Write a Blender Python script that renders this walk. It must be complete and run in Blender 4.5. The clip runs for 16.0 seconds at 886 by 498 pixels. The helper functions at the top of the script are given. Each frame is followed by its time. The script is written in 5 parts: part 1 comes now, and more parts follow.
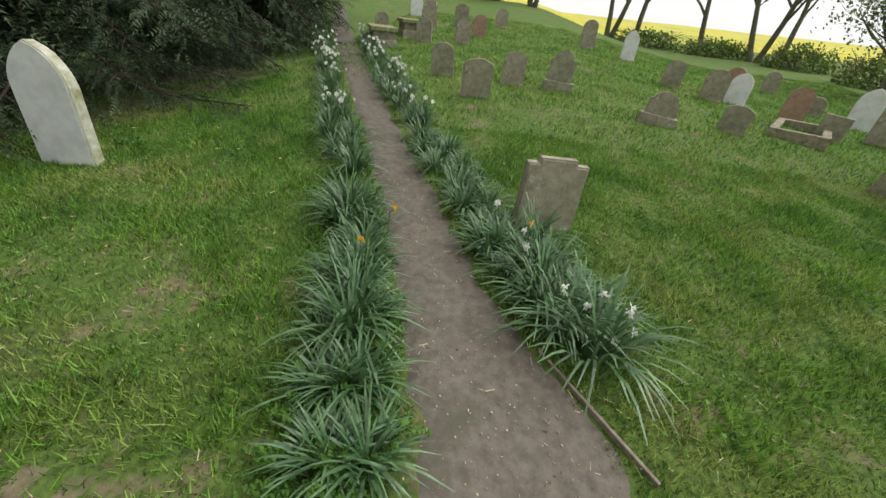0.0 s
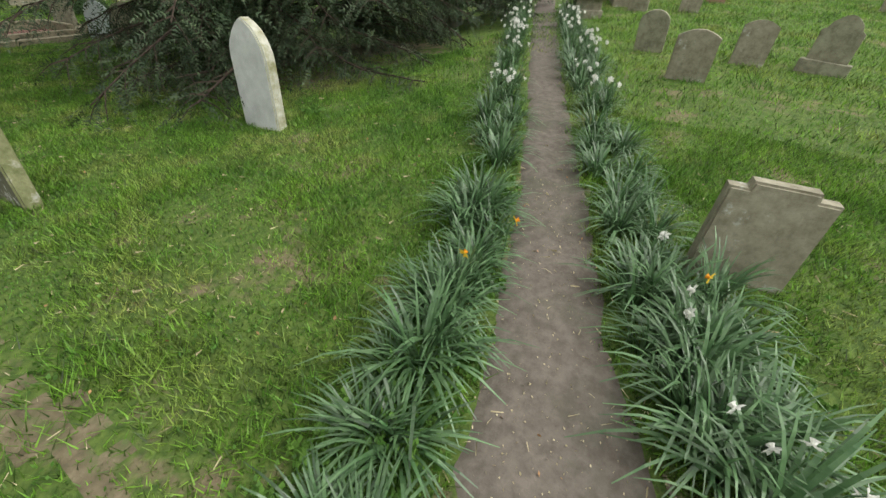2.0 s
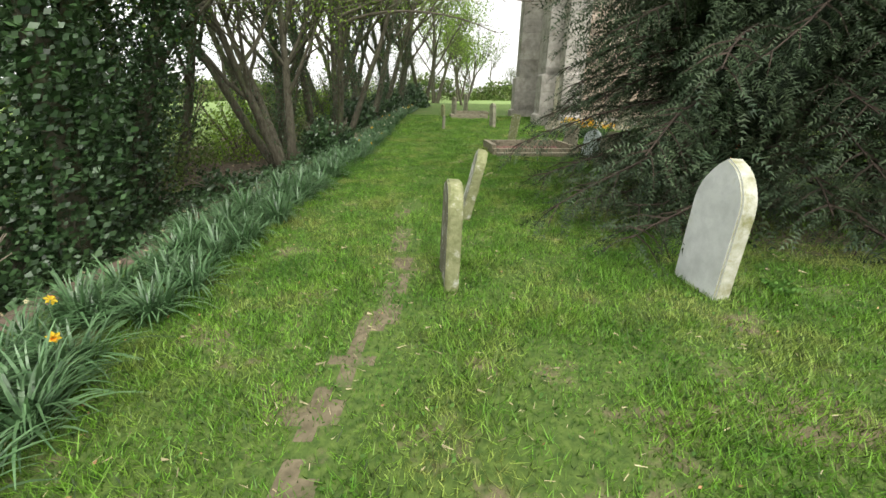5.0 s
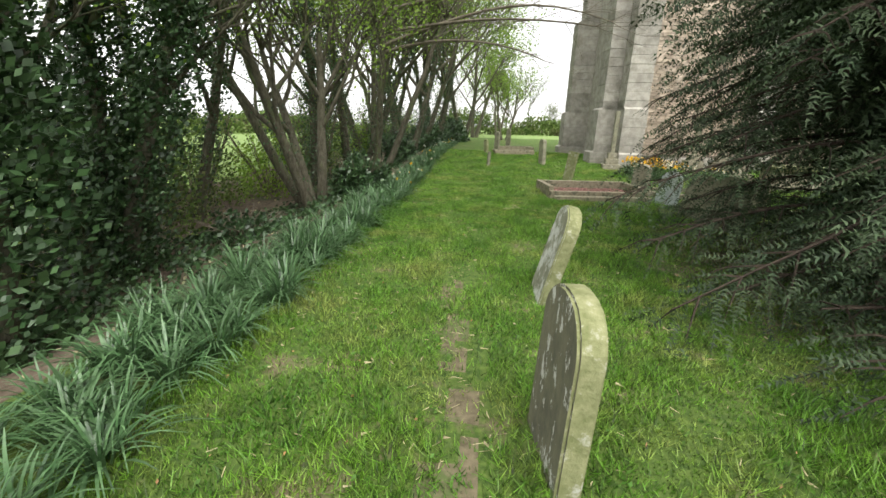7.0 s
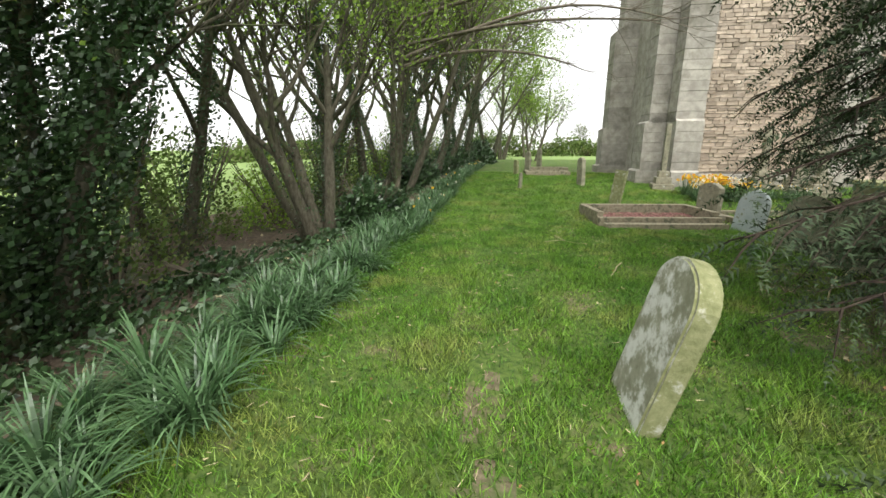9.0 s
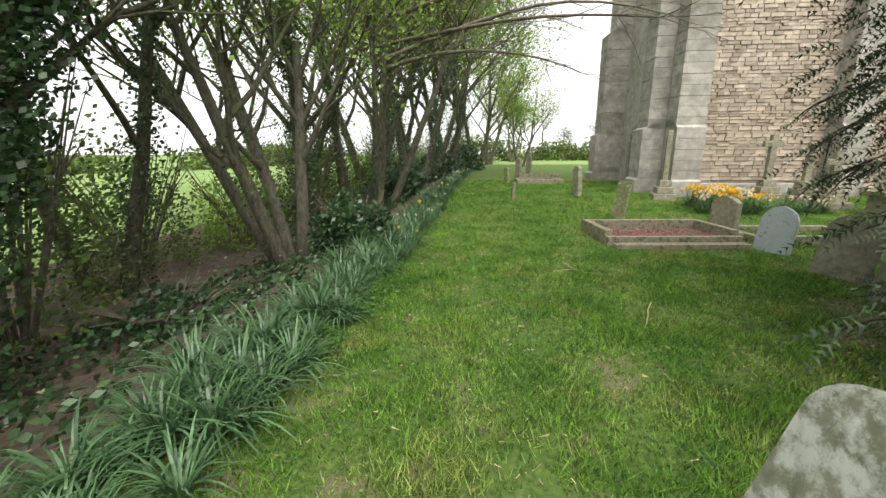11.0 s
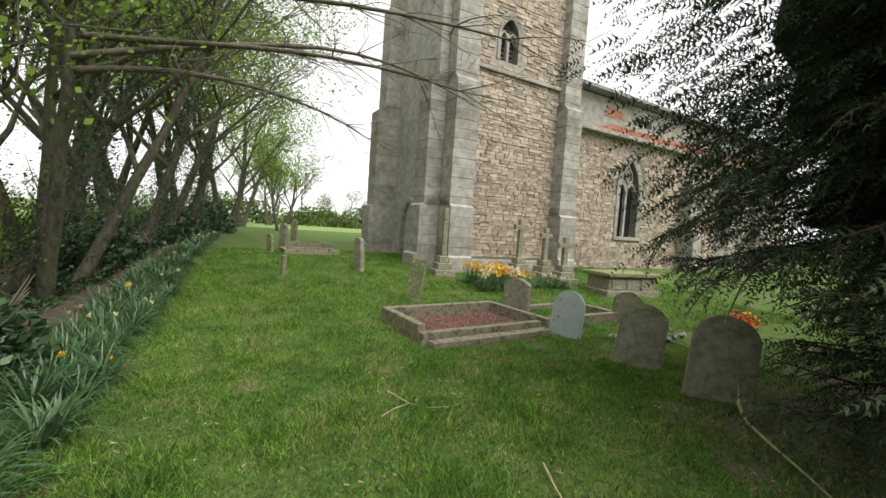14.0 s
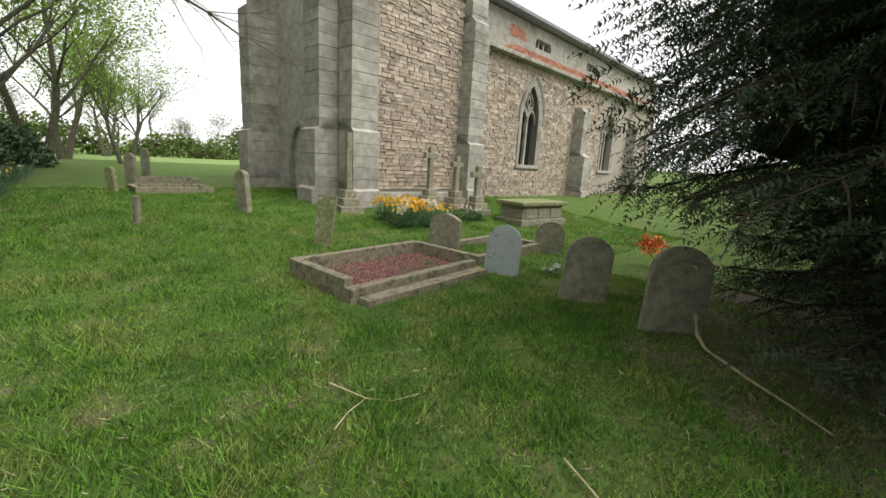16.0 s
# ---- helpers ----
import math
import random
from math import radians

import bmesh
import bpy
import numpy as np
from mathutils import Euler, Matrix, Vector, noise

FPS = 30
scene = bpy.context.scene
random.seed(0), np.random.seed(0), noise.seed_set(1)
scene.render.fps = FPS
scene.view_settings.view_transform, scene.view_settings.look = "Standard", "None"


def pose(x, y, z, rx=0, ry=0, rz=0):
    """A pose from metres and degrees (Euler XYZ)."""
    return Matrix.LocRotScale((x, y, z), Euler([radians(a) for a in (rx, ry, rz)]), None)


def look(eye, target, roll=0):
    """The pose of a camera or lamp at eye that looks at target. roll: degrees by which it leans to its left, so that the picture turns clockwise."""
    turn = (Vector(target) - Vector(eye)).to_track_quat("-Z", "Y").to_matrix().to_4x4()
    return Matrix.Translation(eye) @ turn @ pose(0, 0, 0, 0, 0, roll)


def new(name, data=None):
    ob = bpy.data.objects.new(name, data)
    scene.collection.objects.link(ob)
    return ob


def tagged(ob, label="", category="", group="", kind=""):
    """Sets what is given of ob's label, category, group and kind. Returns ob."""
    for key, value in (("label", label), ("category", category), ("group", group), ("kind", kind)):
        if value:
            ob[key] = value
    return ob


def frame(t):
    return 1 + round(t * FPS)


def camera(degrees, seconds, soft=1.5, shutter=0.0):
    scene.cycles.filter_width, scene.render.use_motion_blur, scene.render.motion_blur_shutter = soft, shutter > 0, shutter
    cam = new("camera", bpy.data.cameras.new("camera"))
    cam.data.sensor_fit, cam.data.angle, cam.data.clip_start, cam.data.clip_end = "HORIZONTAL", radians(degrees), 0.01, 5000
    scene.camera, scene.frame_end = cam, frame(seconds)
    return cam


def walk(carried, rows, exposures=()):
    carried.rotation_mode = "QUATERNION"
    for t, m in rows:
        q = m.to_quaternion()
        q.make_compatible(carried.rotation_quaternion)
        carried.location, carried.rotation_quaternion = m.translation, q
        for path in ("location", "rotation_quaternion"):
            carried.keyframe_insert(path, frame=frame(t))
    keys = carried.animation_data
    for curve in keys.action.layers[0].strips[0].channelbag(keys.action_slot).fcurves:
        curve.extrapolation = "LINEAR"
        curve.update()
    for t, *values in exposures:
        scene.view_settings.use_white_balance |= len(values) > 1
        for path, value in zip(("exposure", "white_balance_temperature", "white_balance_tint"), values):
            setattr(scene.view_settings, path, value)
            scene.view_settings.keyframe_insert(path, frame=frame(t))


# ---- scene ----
cam = camera(96.07, 16.0)
# seconds, eye x, y, z, yaw, pitch, lean
ROWS = [
    (0.0, 0.152, 0.965, 1.731, -86.13, -30.48, 6.41),
    (0.5, 0.282, 0.924, 1.737, -85.52, -27.40, 4.04),
    (1.0, 0.445, 0.882, 1.730, -79.20, -28.57, 3.66),
    (1.5, 0.638, 0.837, 1.706, -69.49, -32.17, 3.25),
    (2.0, 0.840, 0.818, 1.677, -58.19, -35.35, 2.65),
    (2.5, 1.035, 0.867, 1.665, -46.55, -35.47, 1.32),
    (3.0, 1.223, 0.980, 1.679, -32.70, -32.99, -0.97),
    (3.5, 1.377, 1.123, 1.695, -16.98, -32.70, -2.93),
    (4.0, 1.443, 1.297, 1.686, -1.88, -29.53, -2.91),
    (4.5, 1.419, 1.514, 1.654, -0.53, -25.14, 0.22),
    (7.0, 0.943, 3.518, 1.623, 5.31, -17.25, 1.53),
    (7.5, 0.883, 3.929, 1.591, 5.68, -16.89, 1.13),
    (8.0, 0.840, 4.357, 1.540, 7.14, -15.81, 1.03),
    (8.5, 0.842, 4.784, 1.475, 9.54, -14.40, -0.13),
    (11.0, 0.582, 6.160, 1.633, 7.41, -13.55, -0.23),
    (11.5, 0.561, 6.594, 1.633, 2.01, -13.10, 0.84),
    (12.0, 0.528, 7.017, 1.638, -4.81, -11.96, 2.64),
    (12.5, 0.472, 7.416, 1.650, -11.87, -9.82, 4.29),
    (13.0, 0.407, 7.778, 1.671, -17.96, -7.00, 4.88),
    (13.5, 0.353, 8.102, 1.688, -21.79, -4.51, 4.49),
    (14.0, 0.310, 8.400, 1.690, -26.41, -3.19, 4.00),
    (14.5, 0.295, 8.689, 1.680, -31.71, -3.40, 3.29),
    (15.0, 0.324, 8.983, 1.665, -35.98, -4.94, 2.86),
    (15.5, 0.374, 9.294, 1.647, -39.86, -7.00, 2.82),
    (16.0, 0.414, 9.621, 1.626, -42.66, -12.03, 3.44),
]
walk(cam, [(t, pose(x, y, z, 90 + pitch, 0, yaw) @ pose(0, 0, 0, 0, 0, lean)) for t, x, y, z, yaw, pitch, lean in ROWS],
     exposures=[(0.0, 0.3), (0.5, 0.05), (1.0, -0.1), (1.5, 0.0), (2.0, 0.5), (2.5, 0.9), (4.5, 0.9), (8.5, 0.95), (12.5, 0.85), (14.0, 0.6), (15.0, 0.5), (16.0, 0.55)])

# ---- world and sun: bright overcast sky ----
world = bpy.data.worlds.new("overcast_sky")
scene.world = world
world.use_nodes = True
wn = world.node_tree
wn.nodes.clear()
sky = wn.nodes.new("ShaderNodeTexSky")
sky.sky_type, sky.sun_disc = "NISHITA", False
sky.sun_elevation, sky.sun_rotation = radians(48), radians(200)
sky.air_density, sky.dust_density, sky.ozone_density = 1.0, 1.0, 1.0
grey = wn.nodes.new("ShaderNodeHueSaturation")
grey.inputs["Saturation"].default_value = 0.12
back = wn.nodes.new("ShaderNodeBackground")
back.inputs["Strength"].default_value = 0.15
wout = wn.nodes.new("ShaderNodeOutputWorld")
wn.links.new(sky.outputs[0], grey.inputs["Color"])
cloud = wn.nodes.new("ShaderNodeMixRGB")
cloud.inputs[0].default_value = 0.72
cloud.inputs[2].default_value = (5.7, 5.68, 5.6, 1)
wn.links.new(grey.outputs[0], cloud.inputs[1])
wn.links.new(cloud.outputs[0], back.inputs[0])
wn.links.new(back.outputs[0], wout.inputs[0])
sun_data = bpy.data.lights.new("sun", "SUN")
sun_data.energy, sun_data.angle, sun_data.color = 2.4, radians(50), (1.0, 0.97, 0.92)
sun = new("sun", sun_data)
sun.matrix_world = look((0, 0, 30), (-7, 18, 0))


# ---- materials ----
def mat(name, c1, c2, scale=8.0, rough=0.85, bump=0.3, c3=None, blotch=1.2, detail=6.0, island=0.0, thin=0.0, stretch=None, amount=(0.52, 0.66), spec=0.3, fine=None):
    """Two colours mixed by fine noise, a third laid on in larger blotches, random shade per piece, bump."""
    m = bpy.data.materials.new(name)
    m.use_nodes = True
    nt = m.node_tree
    N, L = nt.nodes.new, nt.links.new
    bsdf = nt.nodes["Principled BSDF"]
    co = N("ShaderNodeTexCoord")
    src = co.outputs["Object"]
    if stretch:
        mp = N("ShaderNodeMapping")
        mp.inputs["Scale"].default_value = stretch
        L(src, mp.inputs[0])
        src = mp.outputs[0]
    n1 = N("ShaderNodeTexNoise")
    n1.inputs["Scale"].default_value, n1.inputs["Detail"].default_value, n1.inputs["Roughness"].default_value = scale, detail, 0.65
    L(src, n1.inputs["Vector"])
    r1 = N("ShaderNodeValToRGB")
    r1.color_ramp.elements[0].position, r1.color_ramp.elements[1].position = 0.36, 0.64
    r1.color_ramp.elements[0].color, r1.color_ramp.elements[1].color = (*c1, 1), (*c2, 1)
    L(n1.outputs[0], r1.inputs[0])
    col = r1.outputs[0]
    if c3:
        n2 = N("ShaderNodeTexNoise")
        n2.inputs["Scale"].default_value, n2.inputs["Detail"].default_value, n2.inputs["Roughness"].default_value = blotch, 8, 0.7
        L(src, n2.inputs["Vector"])
        r2 = N("ShaderNodeValToRGB")
        r2.color_ramp.elements[0].position, r2.color_ramp.elements[1].position = amount
        L(n2.outputs[0], r2.inputs[0])
        mx = N("ShaderNodeMixRGB")
        mx.inputs[2].default_value = (*c3, 1)
        L(r2.outputs[0], mx.inputs[0])
        L(col, mx.inputs[1])
        col = mx.outputs[0]
    if island:
        if fine == "object":
            g = N("ShaderNodeObjectInfo").outputs["Random"]
        else:
            g = N("ShaderNodeNewGeometry").outputs["Random Per Island"]
        mr = N("ShaderNodeMapRange")
        mr.inputs[3].default_value, mr.inputs[4].default_value = 1 - island, 1 + island
        L(g, mr.inputs[0])
        hs = N("ShaderNodeHueSaturation")
        L(mr.outputs[0], hs.inputs["Value"])
        L(col, hs.inputs["Color"])
        col = hs.outputs[0]
    L(col, bsdf.inputs["Base Color"])
    bsdf.inputs["Roughness"].default_value = rough
    bsdf.inputs["Specular IOR Level"].default_value = spec
    if bump:
        bp = N("ShaderNodeBump")
        bp.inputs["Strength"].default_value, bp.inputs["Distance"].default_value = bump, 0.02
        L(n1.outputs[0], bp.inputs["Height"])
        L(bp.outputs[0], bsdf.inputs["Normal"])
    if thin:
        tr = N("ShaderNodeBsdfTranslucent")
        L(col, tr.inputs[0])
        ms = N("ShaderNodeMixShader")
        ms.inputs[0].default_value = thin
        L(bsdf.outputs[0], ms.inputs[1])
        L(tr.outputs[0], ms.inputs[2])
        L(ms.outputs[0], nt.nodes["Material Output"].inputs[0])
    return m


M_GROUND = mat("turf", (0.03, 0.07, 0.012), (0.12, 0.19, 0.03), 16, 0.95, 0.9, (0.19, 0.15, 0.085), 1.1, detail=10, amount=(0.54, 0.7))
M_TURFSOIL = mat("thin_turf_over_soil", (0.038, 0.075, 0.014), (0.11, 0.165, 0.034), 18, 0.95, 1.0, (0.17, 0.135, 0.085), 1.6, detail=12, amount=(0.54, 0.64))
M_FIELD = mat("young_crop", (0.15, 0.23, 0.06), (0.22, 0.31, 0.1), 3, 0.95, 0.3, (0.2, 0.28, 0.1), 0.1)
M_PATH = mat("trodden_earth_path", (0.095, 0.082, 0.066), (0.155, 0.135, 0.112), 14, 0.95, 0.5, (0.085, 0.085, 0.06), 1.6)
M_SOIL = mat("bare_trodden_soil", (0.1, 0.085, 0.05), (0.19, 0.16, 0.1), 14, 0.95, 0.8, (0.09, 0.12, 0.04), 3.0, detail=10, amount=(0.52, 0.62))
M_GRASS = mat("grass_blade", (0.065, 0.17, 0.016), (0.165, 0.31, 0.035), 1.6, 0.5, 0, (0.25, 0.3, 0.075), 1.0, island=0.85, thin=0.3, amount=(0.5, 0.64), spec=0.45)
M_DAFF = mat("daffodil_leaf", (0.05, 0.115, 0.042), (0.125, 0.22, 0.095), 7, 0.36, 0, island=0.45, thin=0.2, spec=0.6)
M_PARS = mat("cow_parsley_leaf", (0.06, 0.15, 0.025), (0.12, 0.24, 0.04), 9, 0.6, 0, island=0.35, thin=0.3)
M_WHITEP = mat("white_petal", (0.75, 0.75, 0.68), (0.86, 0.86, 0.82), 20, 0.6, 0, thin=0.3)
M_YELLOW = mat("yellow_petal", (0.8, 0.52, 0.03), (0.85, 0.62, 0.06), 20, 0.6, 0, thin=0.25)
M_ORANGE = mat("orange_trumpet", (0.8, 0.3, 0.02), (0.85, 0.42, 0.03), 20, 0.6, 0, thin=0.25)
M_YEW = mat("yew_needles", (0.026, 0.048, 0.024), (0.07, 0.1, 0.048), 3, 0.55, 0, (0.07, 0.085, 0.035), 0.8, island=0.5, thin=0.12, amount=(0.6, 0.8), spec=0.2)
M_YEWBARK = mat("dark_yew_twig", (0.03, 0.022, 0.016), (0.07, 0.052, 0.038), 14, 0.9, 0.3)
# near-black: the shade deep inside the crown is put into this colour
M_YEWSHADE = mat("yew_inner_shade", (0.009, 0.016, 0.009), (0.028, 0.042, 0.022), 22, 0.95, 1.0)
M_BARK = mat("grey_brown_bark", (0.06, 0.054, 0.036), (0.145, 0.135, 0.095), 16, 0.9, 0.8, (0.12, 0.15, 0.06), 2.5, stretch=(1, 1, 0.35))
M_TWIG = mat("twig_bark", (0.1, 0.085, 0.06), (0.2, 0.175, 0.13), 12, 0.9, 0.2)
M_IVY = mat("ivy_leaf", (0.025, 0.06, 0.02), (0.06, 0.115, 0.04), 3, 0.38, 0, island=0.5, thin=0.1, spec=0.5)
M_SPRING = mat("fresh_spring_leaf", (0.13, 0.24, 0.03), (0.26, 0.38, 0.06), 1.5, 0.6, 0, island=0.4, thin=0.45)
M_HEDGE = mat("hedge_leaf", (0.08, 0.14, 0.03), (0.17, 0.24, 0.06), 1.2, 0.7, 0, (0.16, 0.14, 0.08), 0.7, island=0.4, thin=0.3)
M_LITTER = mat("leaf_litter", (0.075, 0.055, 0.038), (0.16, 0.125, 0.09), 12, 0.95, 0.9, (0.05, 0.07, 0.025), 1.5)
M_LEAFDRY = mat("dry_fallen_leaf", (0.3, 0.16, 0.07), (0.45, 0.27, 0.14), 10, 0.8, 0, island=0.4)
M_STRAW = mat("withered_leaf", (0.35, 0.3, 0.17), (0.5, 0.44, 0.28), 10, 0.8, 0, island=0.3)
M_STONE_W = mat("white_marble_weathered", (0.56, 0.57, 0.56), (0.72, 0.73, 0.72), 6, 0.7, 0.15, (0.42, 0.42, 0.34), 3.0, amount=(0.58, 0.75))
M_STONE_G = mat("grey_brown_lichened_stone", (0.2, 0.185, 0.13), (0.33, 0.31, 0.23), 11, 0.9, 0.5, (0.5, 0.5, 0.45), 7.0, amount=(0.6, 0.68))
M_STONE_D = mat("dark_mossy_stone", (0.17, 0.165, 0.115), (0.32, 0.305, 0.22), 9, 0.92, 0.5, (0.34, 0.35, 0.24), 4.0, amount=(0.54, 0.68))
M_STONE_Y = mat("yellow_green_mossed_stone", (0.16, 0.175, 0.075), (0.28, 0.285, 0.15), 14, 0.9, 0.6, (0.42, 0.42, 0.36), 7.0, amount=(0.56, 0.66))
M_STONE_L = mat("dark_stone_with_white_lichen", (0.12, 0.115, 0.085), (0.2, 0.19, 0.13), 9, 0.9, 0.5, (0.6, 0.6, 0.55), 13.0, amount=(0.565, 0.6), stretch=(1, 1, 0.5))
M_STONE_P = mat("pale_lichen_crusted_stone", (0.2, 0.205, 0.14), (0.34, 0.34, 0.26), 10, 0.9, 0.5, (0.58, 0.59, 0.54), 5.0, amount=(0.48, 0.58))
M_STONE_M = mat("weathered_mossy_edge", (0.3, 0.3, 0.2), (0.5, 0.5, 0.42), 10, 0.85, 0.5, (0.22, 0.22, 0.1), 4.0, amount=(0.5, 0.62))
M_STONE_S = mat("pale_slate_with_lichen", (0.36, 0.41, 0.41), (0.46, 0.51, 0.5), 5, 0.75, 0.2, (0.22, 0.23, 0.15), 5.0, amount=(0.57, 0.63))
M_STONE_R = mat("reddish_sandstone", (0.25, 0.16, 0.11), (0.36, 0.24, 0.17), 10, 0.9, 0.4, (0.4, 0.38, 0.32), 6.0, amount=(0.6, 0.7))
M_KERB = mat("lichened_kerb_stone", (0.19, 0.17, 0.115), (0.32, 0.285, 0.2), 14, 0.9, 0.5, (0.12, 0.12, 0.08), 8.0, amount=(0.52, 0.6))
M_GRAVEL = mat("red_granite_chippings", (0.16, 0.065, 0.06), (0.36, 0.2, 0.18), 40, 0.85, 0.6, (0.14, 0.15, 0.07), 2.0, island=0.5)
M_MORTAR = mat("lime_mortar", (0.3, 0.265, 0.22), (0.42, 0.38, 0.32), 10, 0.95, 0.5, (0.2, 0.18, 0.15), 0.5)
M_RUBBLE = mat("buff_rubble_stone", (0.32, 0.262, 0.2), (0.5, 0.425, 0.342), 3.5, 0.92, 0.5, (0.36, 0.22, 0.12), 0.8, island=0.3, amount=(0.6, 0.75))
M_RUBBLE_P = mat("buff_rubble_stone_piece", (0.32, 0.258, 0.195), (0.5, 0.418, 0.33), 3.5, 0.92, 0.5, (0.37, 0.21, 0.11), 0.8, island=0.28, amount=(0.58, 0.72), fine="object")
M_ASHLAR = mat("grey_ashlar", (0.27, 0.255, 0.22), (0.42, 0.4, 0.35), 4, 0.9, 0.35, (0.2, 0.19, 0.15), 0.9, island=0.15)
M_ASHLAR_P = mat("grey_ashlar_block", (0.27, 0.255, 0.22), (0.42, 0.4, 0.35), 4, 0.9, 0.35, (0.2, 0.19, 0.15), 0.9, island=0.14, fine="object")
M_BRICK = mat("old_red_brick", (0.33, 0.13, 0.08), (0.45, 0.2, 0.13), 8, 0.9, 0.4, (0.4, 0.34, 0.28), 3, island=0.25)
M_LEAD = mat("lead_roof", (0.2, 0.2, 0.21), (0.3, 0.3, 0.31), 6, 0.6, 0.2)
M_IRON = mat("black_iron_pipe", (0.02, 0.02, 0.02), (0.05, 0.045, 0.04), 20, 0.6, 0.1)
M_RAPE = mat("flowering_rapeseed", (0.38, 0.36, 0.05), (0.52, 0.48, 0.07), 2, 0.95, 0.4, (0.22, 0.3, 0.06), 0.15)
M_RED = mat("orange_flower_wreath", (0.75, 0.12, 0.03), (0.85, 0.25, 0.06), 30, 0.6, 0, island=0.4)
M_WIRE = mat("weathered_fence_wood", (0.16, 0.13, 0.1), (0.28, 0.24, 0.19), 14, 0.9, 0.4, stretch=(1, 1, 0.2))
M_GLASS = bpy.data.materials.new("leaded_window_glass")
M_GLASS.use_nodes = True
gb = M_GLASS.node_tree.nodes["Principled BSDF"]
gb.inputs["Base Color"].default_value, gb.inputs["Roughness"].default_value = (0.02, 0.022, 0.024, 1), 0.12


# ---- mesh helpers ----
def sm(a, b, x):
    u = min(1.0, max(0.0, (x - a) / (b - a)))
    return u * u * (3 - 2 * u)


def height(x, y):
    """The lie of the land."""
    z = 0.45 * sm(13, 24, y) - 0.025 * max(0.0, min(x, 9) - 1.5) * sm(4, 8, y) * (1 - sm(13, 19, y))
    cut = 3 + 0.25 * max(0.0, x - 4)
    z += 0.085 * min(max(0.0, x - 2), 36) * (1 - sm(cut, cut + 6, y)) * (1 - 0.62 * sm(0, 10, -y))
    z += 0.036 * max(0.0, min(x, 130) - 44)
    # bank and ditch under the trees, then the field
    z -= 0.55 * sm(-1.6, -3.6, x) * (1 - sm(-5.0, -7.5, x)) if x < -1.6 else 0.0
    z += 0.03 * noise.noise((x * 0.9, y * 0.9, 0.3)) + 0.012 * noise.noise((x * 4, y * 4, 2.0))
    return z


def link_mesh(name, verts, faces, material, parent=None, smooth=False, label=""):
    me = bpy.data.meshes.new(name)
    me.from_pydata([tuple(v) for v in verts], [], [tuple(f) for f in faces])
    me.materials.append(material)
    if smooth:
        me.polygons.foreach_set("use_smooth", [True] * len(me.polygons))
    me.update()
    ob = new(name, me)
    ob.parent = parent
    if label:
        tagged(ob, label)
    return ob


def part(name, bm, material, parent, label=""):
    me = bpy.data.meshes.new(name)
    bm.to_mesh(me)
    bm.free()
    me.materials.append(material)
    ob = new(name, me)
    ob.parent = parent
    if label:
        tagged(ob, label)
    return ob


def thing(name, m, label, category, group="", kind=""):
    ob = new(name)
    ob.matrix_world = m
    return tagged(ob, label, category, group, kind)


def box(bm, cx, cy, cz, sx, sy, sz, bevel=0.0, jitter=0.0):
    made = bmesh.ops.create_cube(bm, size=1.0, matrix=Matrix.Translation((cx, cy, cz)) @ Matrix.Diagonal((sx, sy, sz, 1)))
    if bevel:
        edges = list({e for v in made["verts"] for e in v.link_edges})
        bmesh.ops.bevel(bm, geom=edges, offset=bevel, segments=2, affect="EDGES", profile=0.6)
    return made


def slab(bm, outline, y0, y1, bevel=0.012):
    """A closed outline in x and z, given thickness from y0 to y1."""
    a = [bm.verts.new((x, y0, z)) for x, z in outline]
    b = [bm.verts.new((x, y1, z)) for x, z in outline]
    n = len(a)
    front, rear = bm.faces.new(a), bm.faces.new(b[::-1])
    for i in range(n):
        bm.faces.new((a[i], b[i], b[(i + 1) % n], a[(i + 1) % n]))
    bm.normal_update()
    if bevel:
        rim = [e for e in bm.edges if any(f in (front, rear) for f in e.link_faces)]
        bmesh.ops.bevel(bm, geom=rim, offset=bevel, segments=2, affect="EDGES")
    bmesh.ops.recalc_face_normals(bm, faces=bm.faces)


def tube(V, F, pts, radii, sides=6):
    base = len(V)
    for i, (p, r) in enumerate(zip(pts, radii)):
        d = (Vector(pts[min(i + 1, len(pts) - 1)]) - Vector(pts[max(i - 1, 0)])).normalized()
        s = d.orthogonal().normalized()
        t = d.cross(s)
        for k in range(sides):
            a = 2 * math.pi * k / sides
            V.append(Vector(p) + (s * math.cos(a) + t * math.sin(a)) * r)
    for i in range(len(pts) - 1):
        for k in range(sides):
            a, b = base + i * sides + k, base + i * sides + (k + 1) % sides
            F.append((a, b, b + sides, a + sides))


# ---- ground: one sheet to the horizon ----
def steps(lo, hi, near_lo, near_hi, fine, grow):
    out = list(np.arange(near_lo, near_hi + 1e-6, fine))
    s, v = fine, near_hi
    while v < hi:
        s *= grow
        v += s
        out.append(v)
    s, v = fine, near_lo
    while v > lo:
        s *= grow
        v -= s
        out.insert(0, v)
    return out


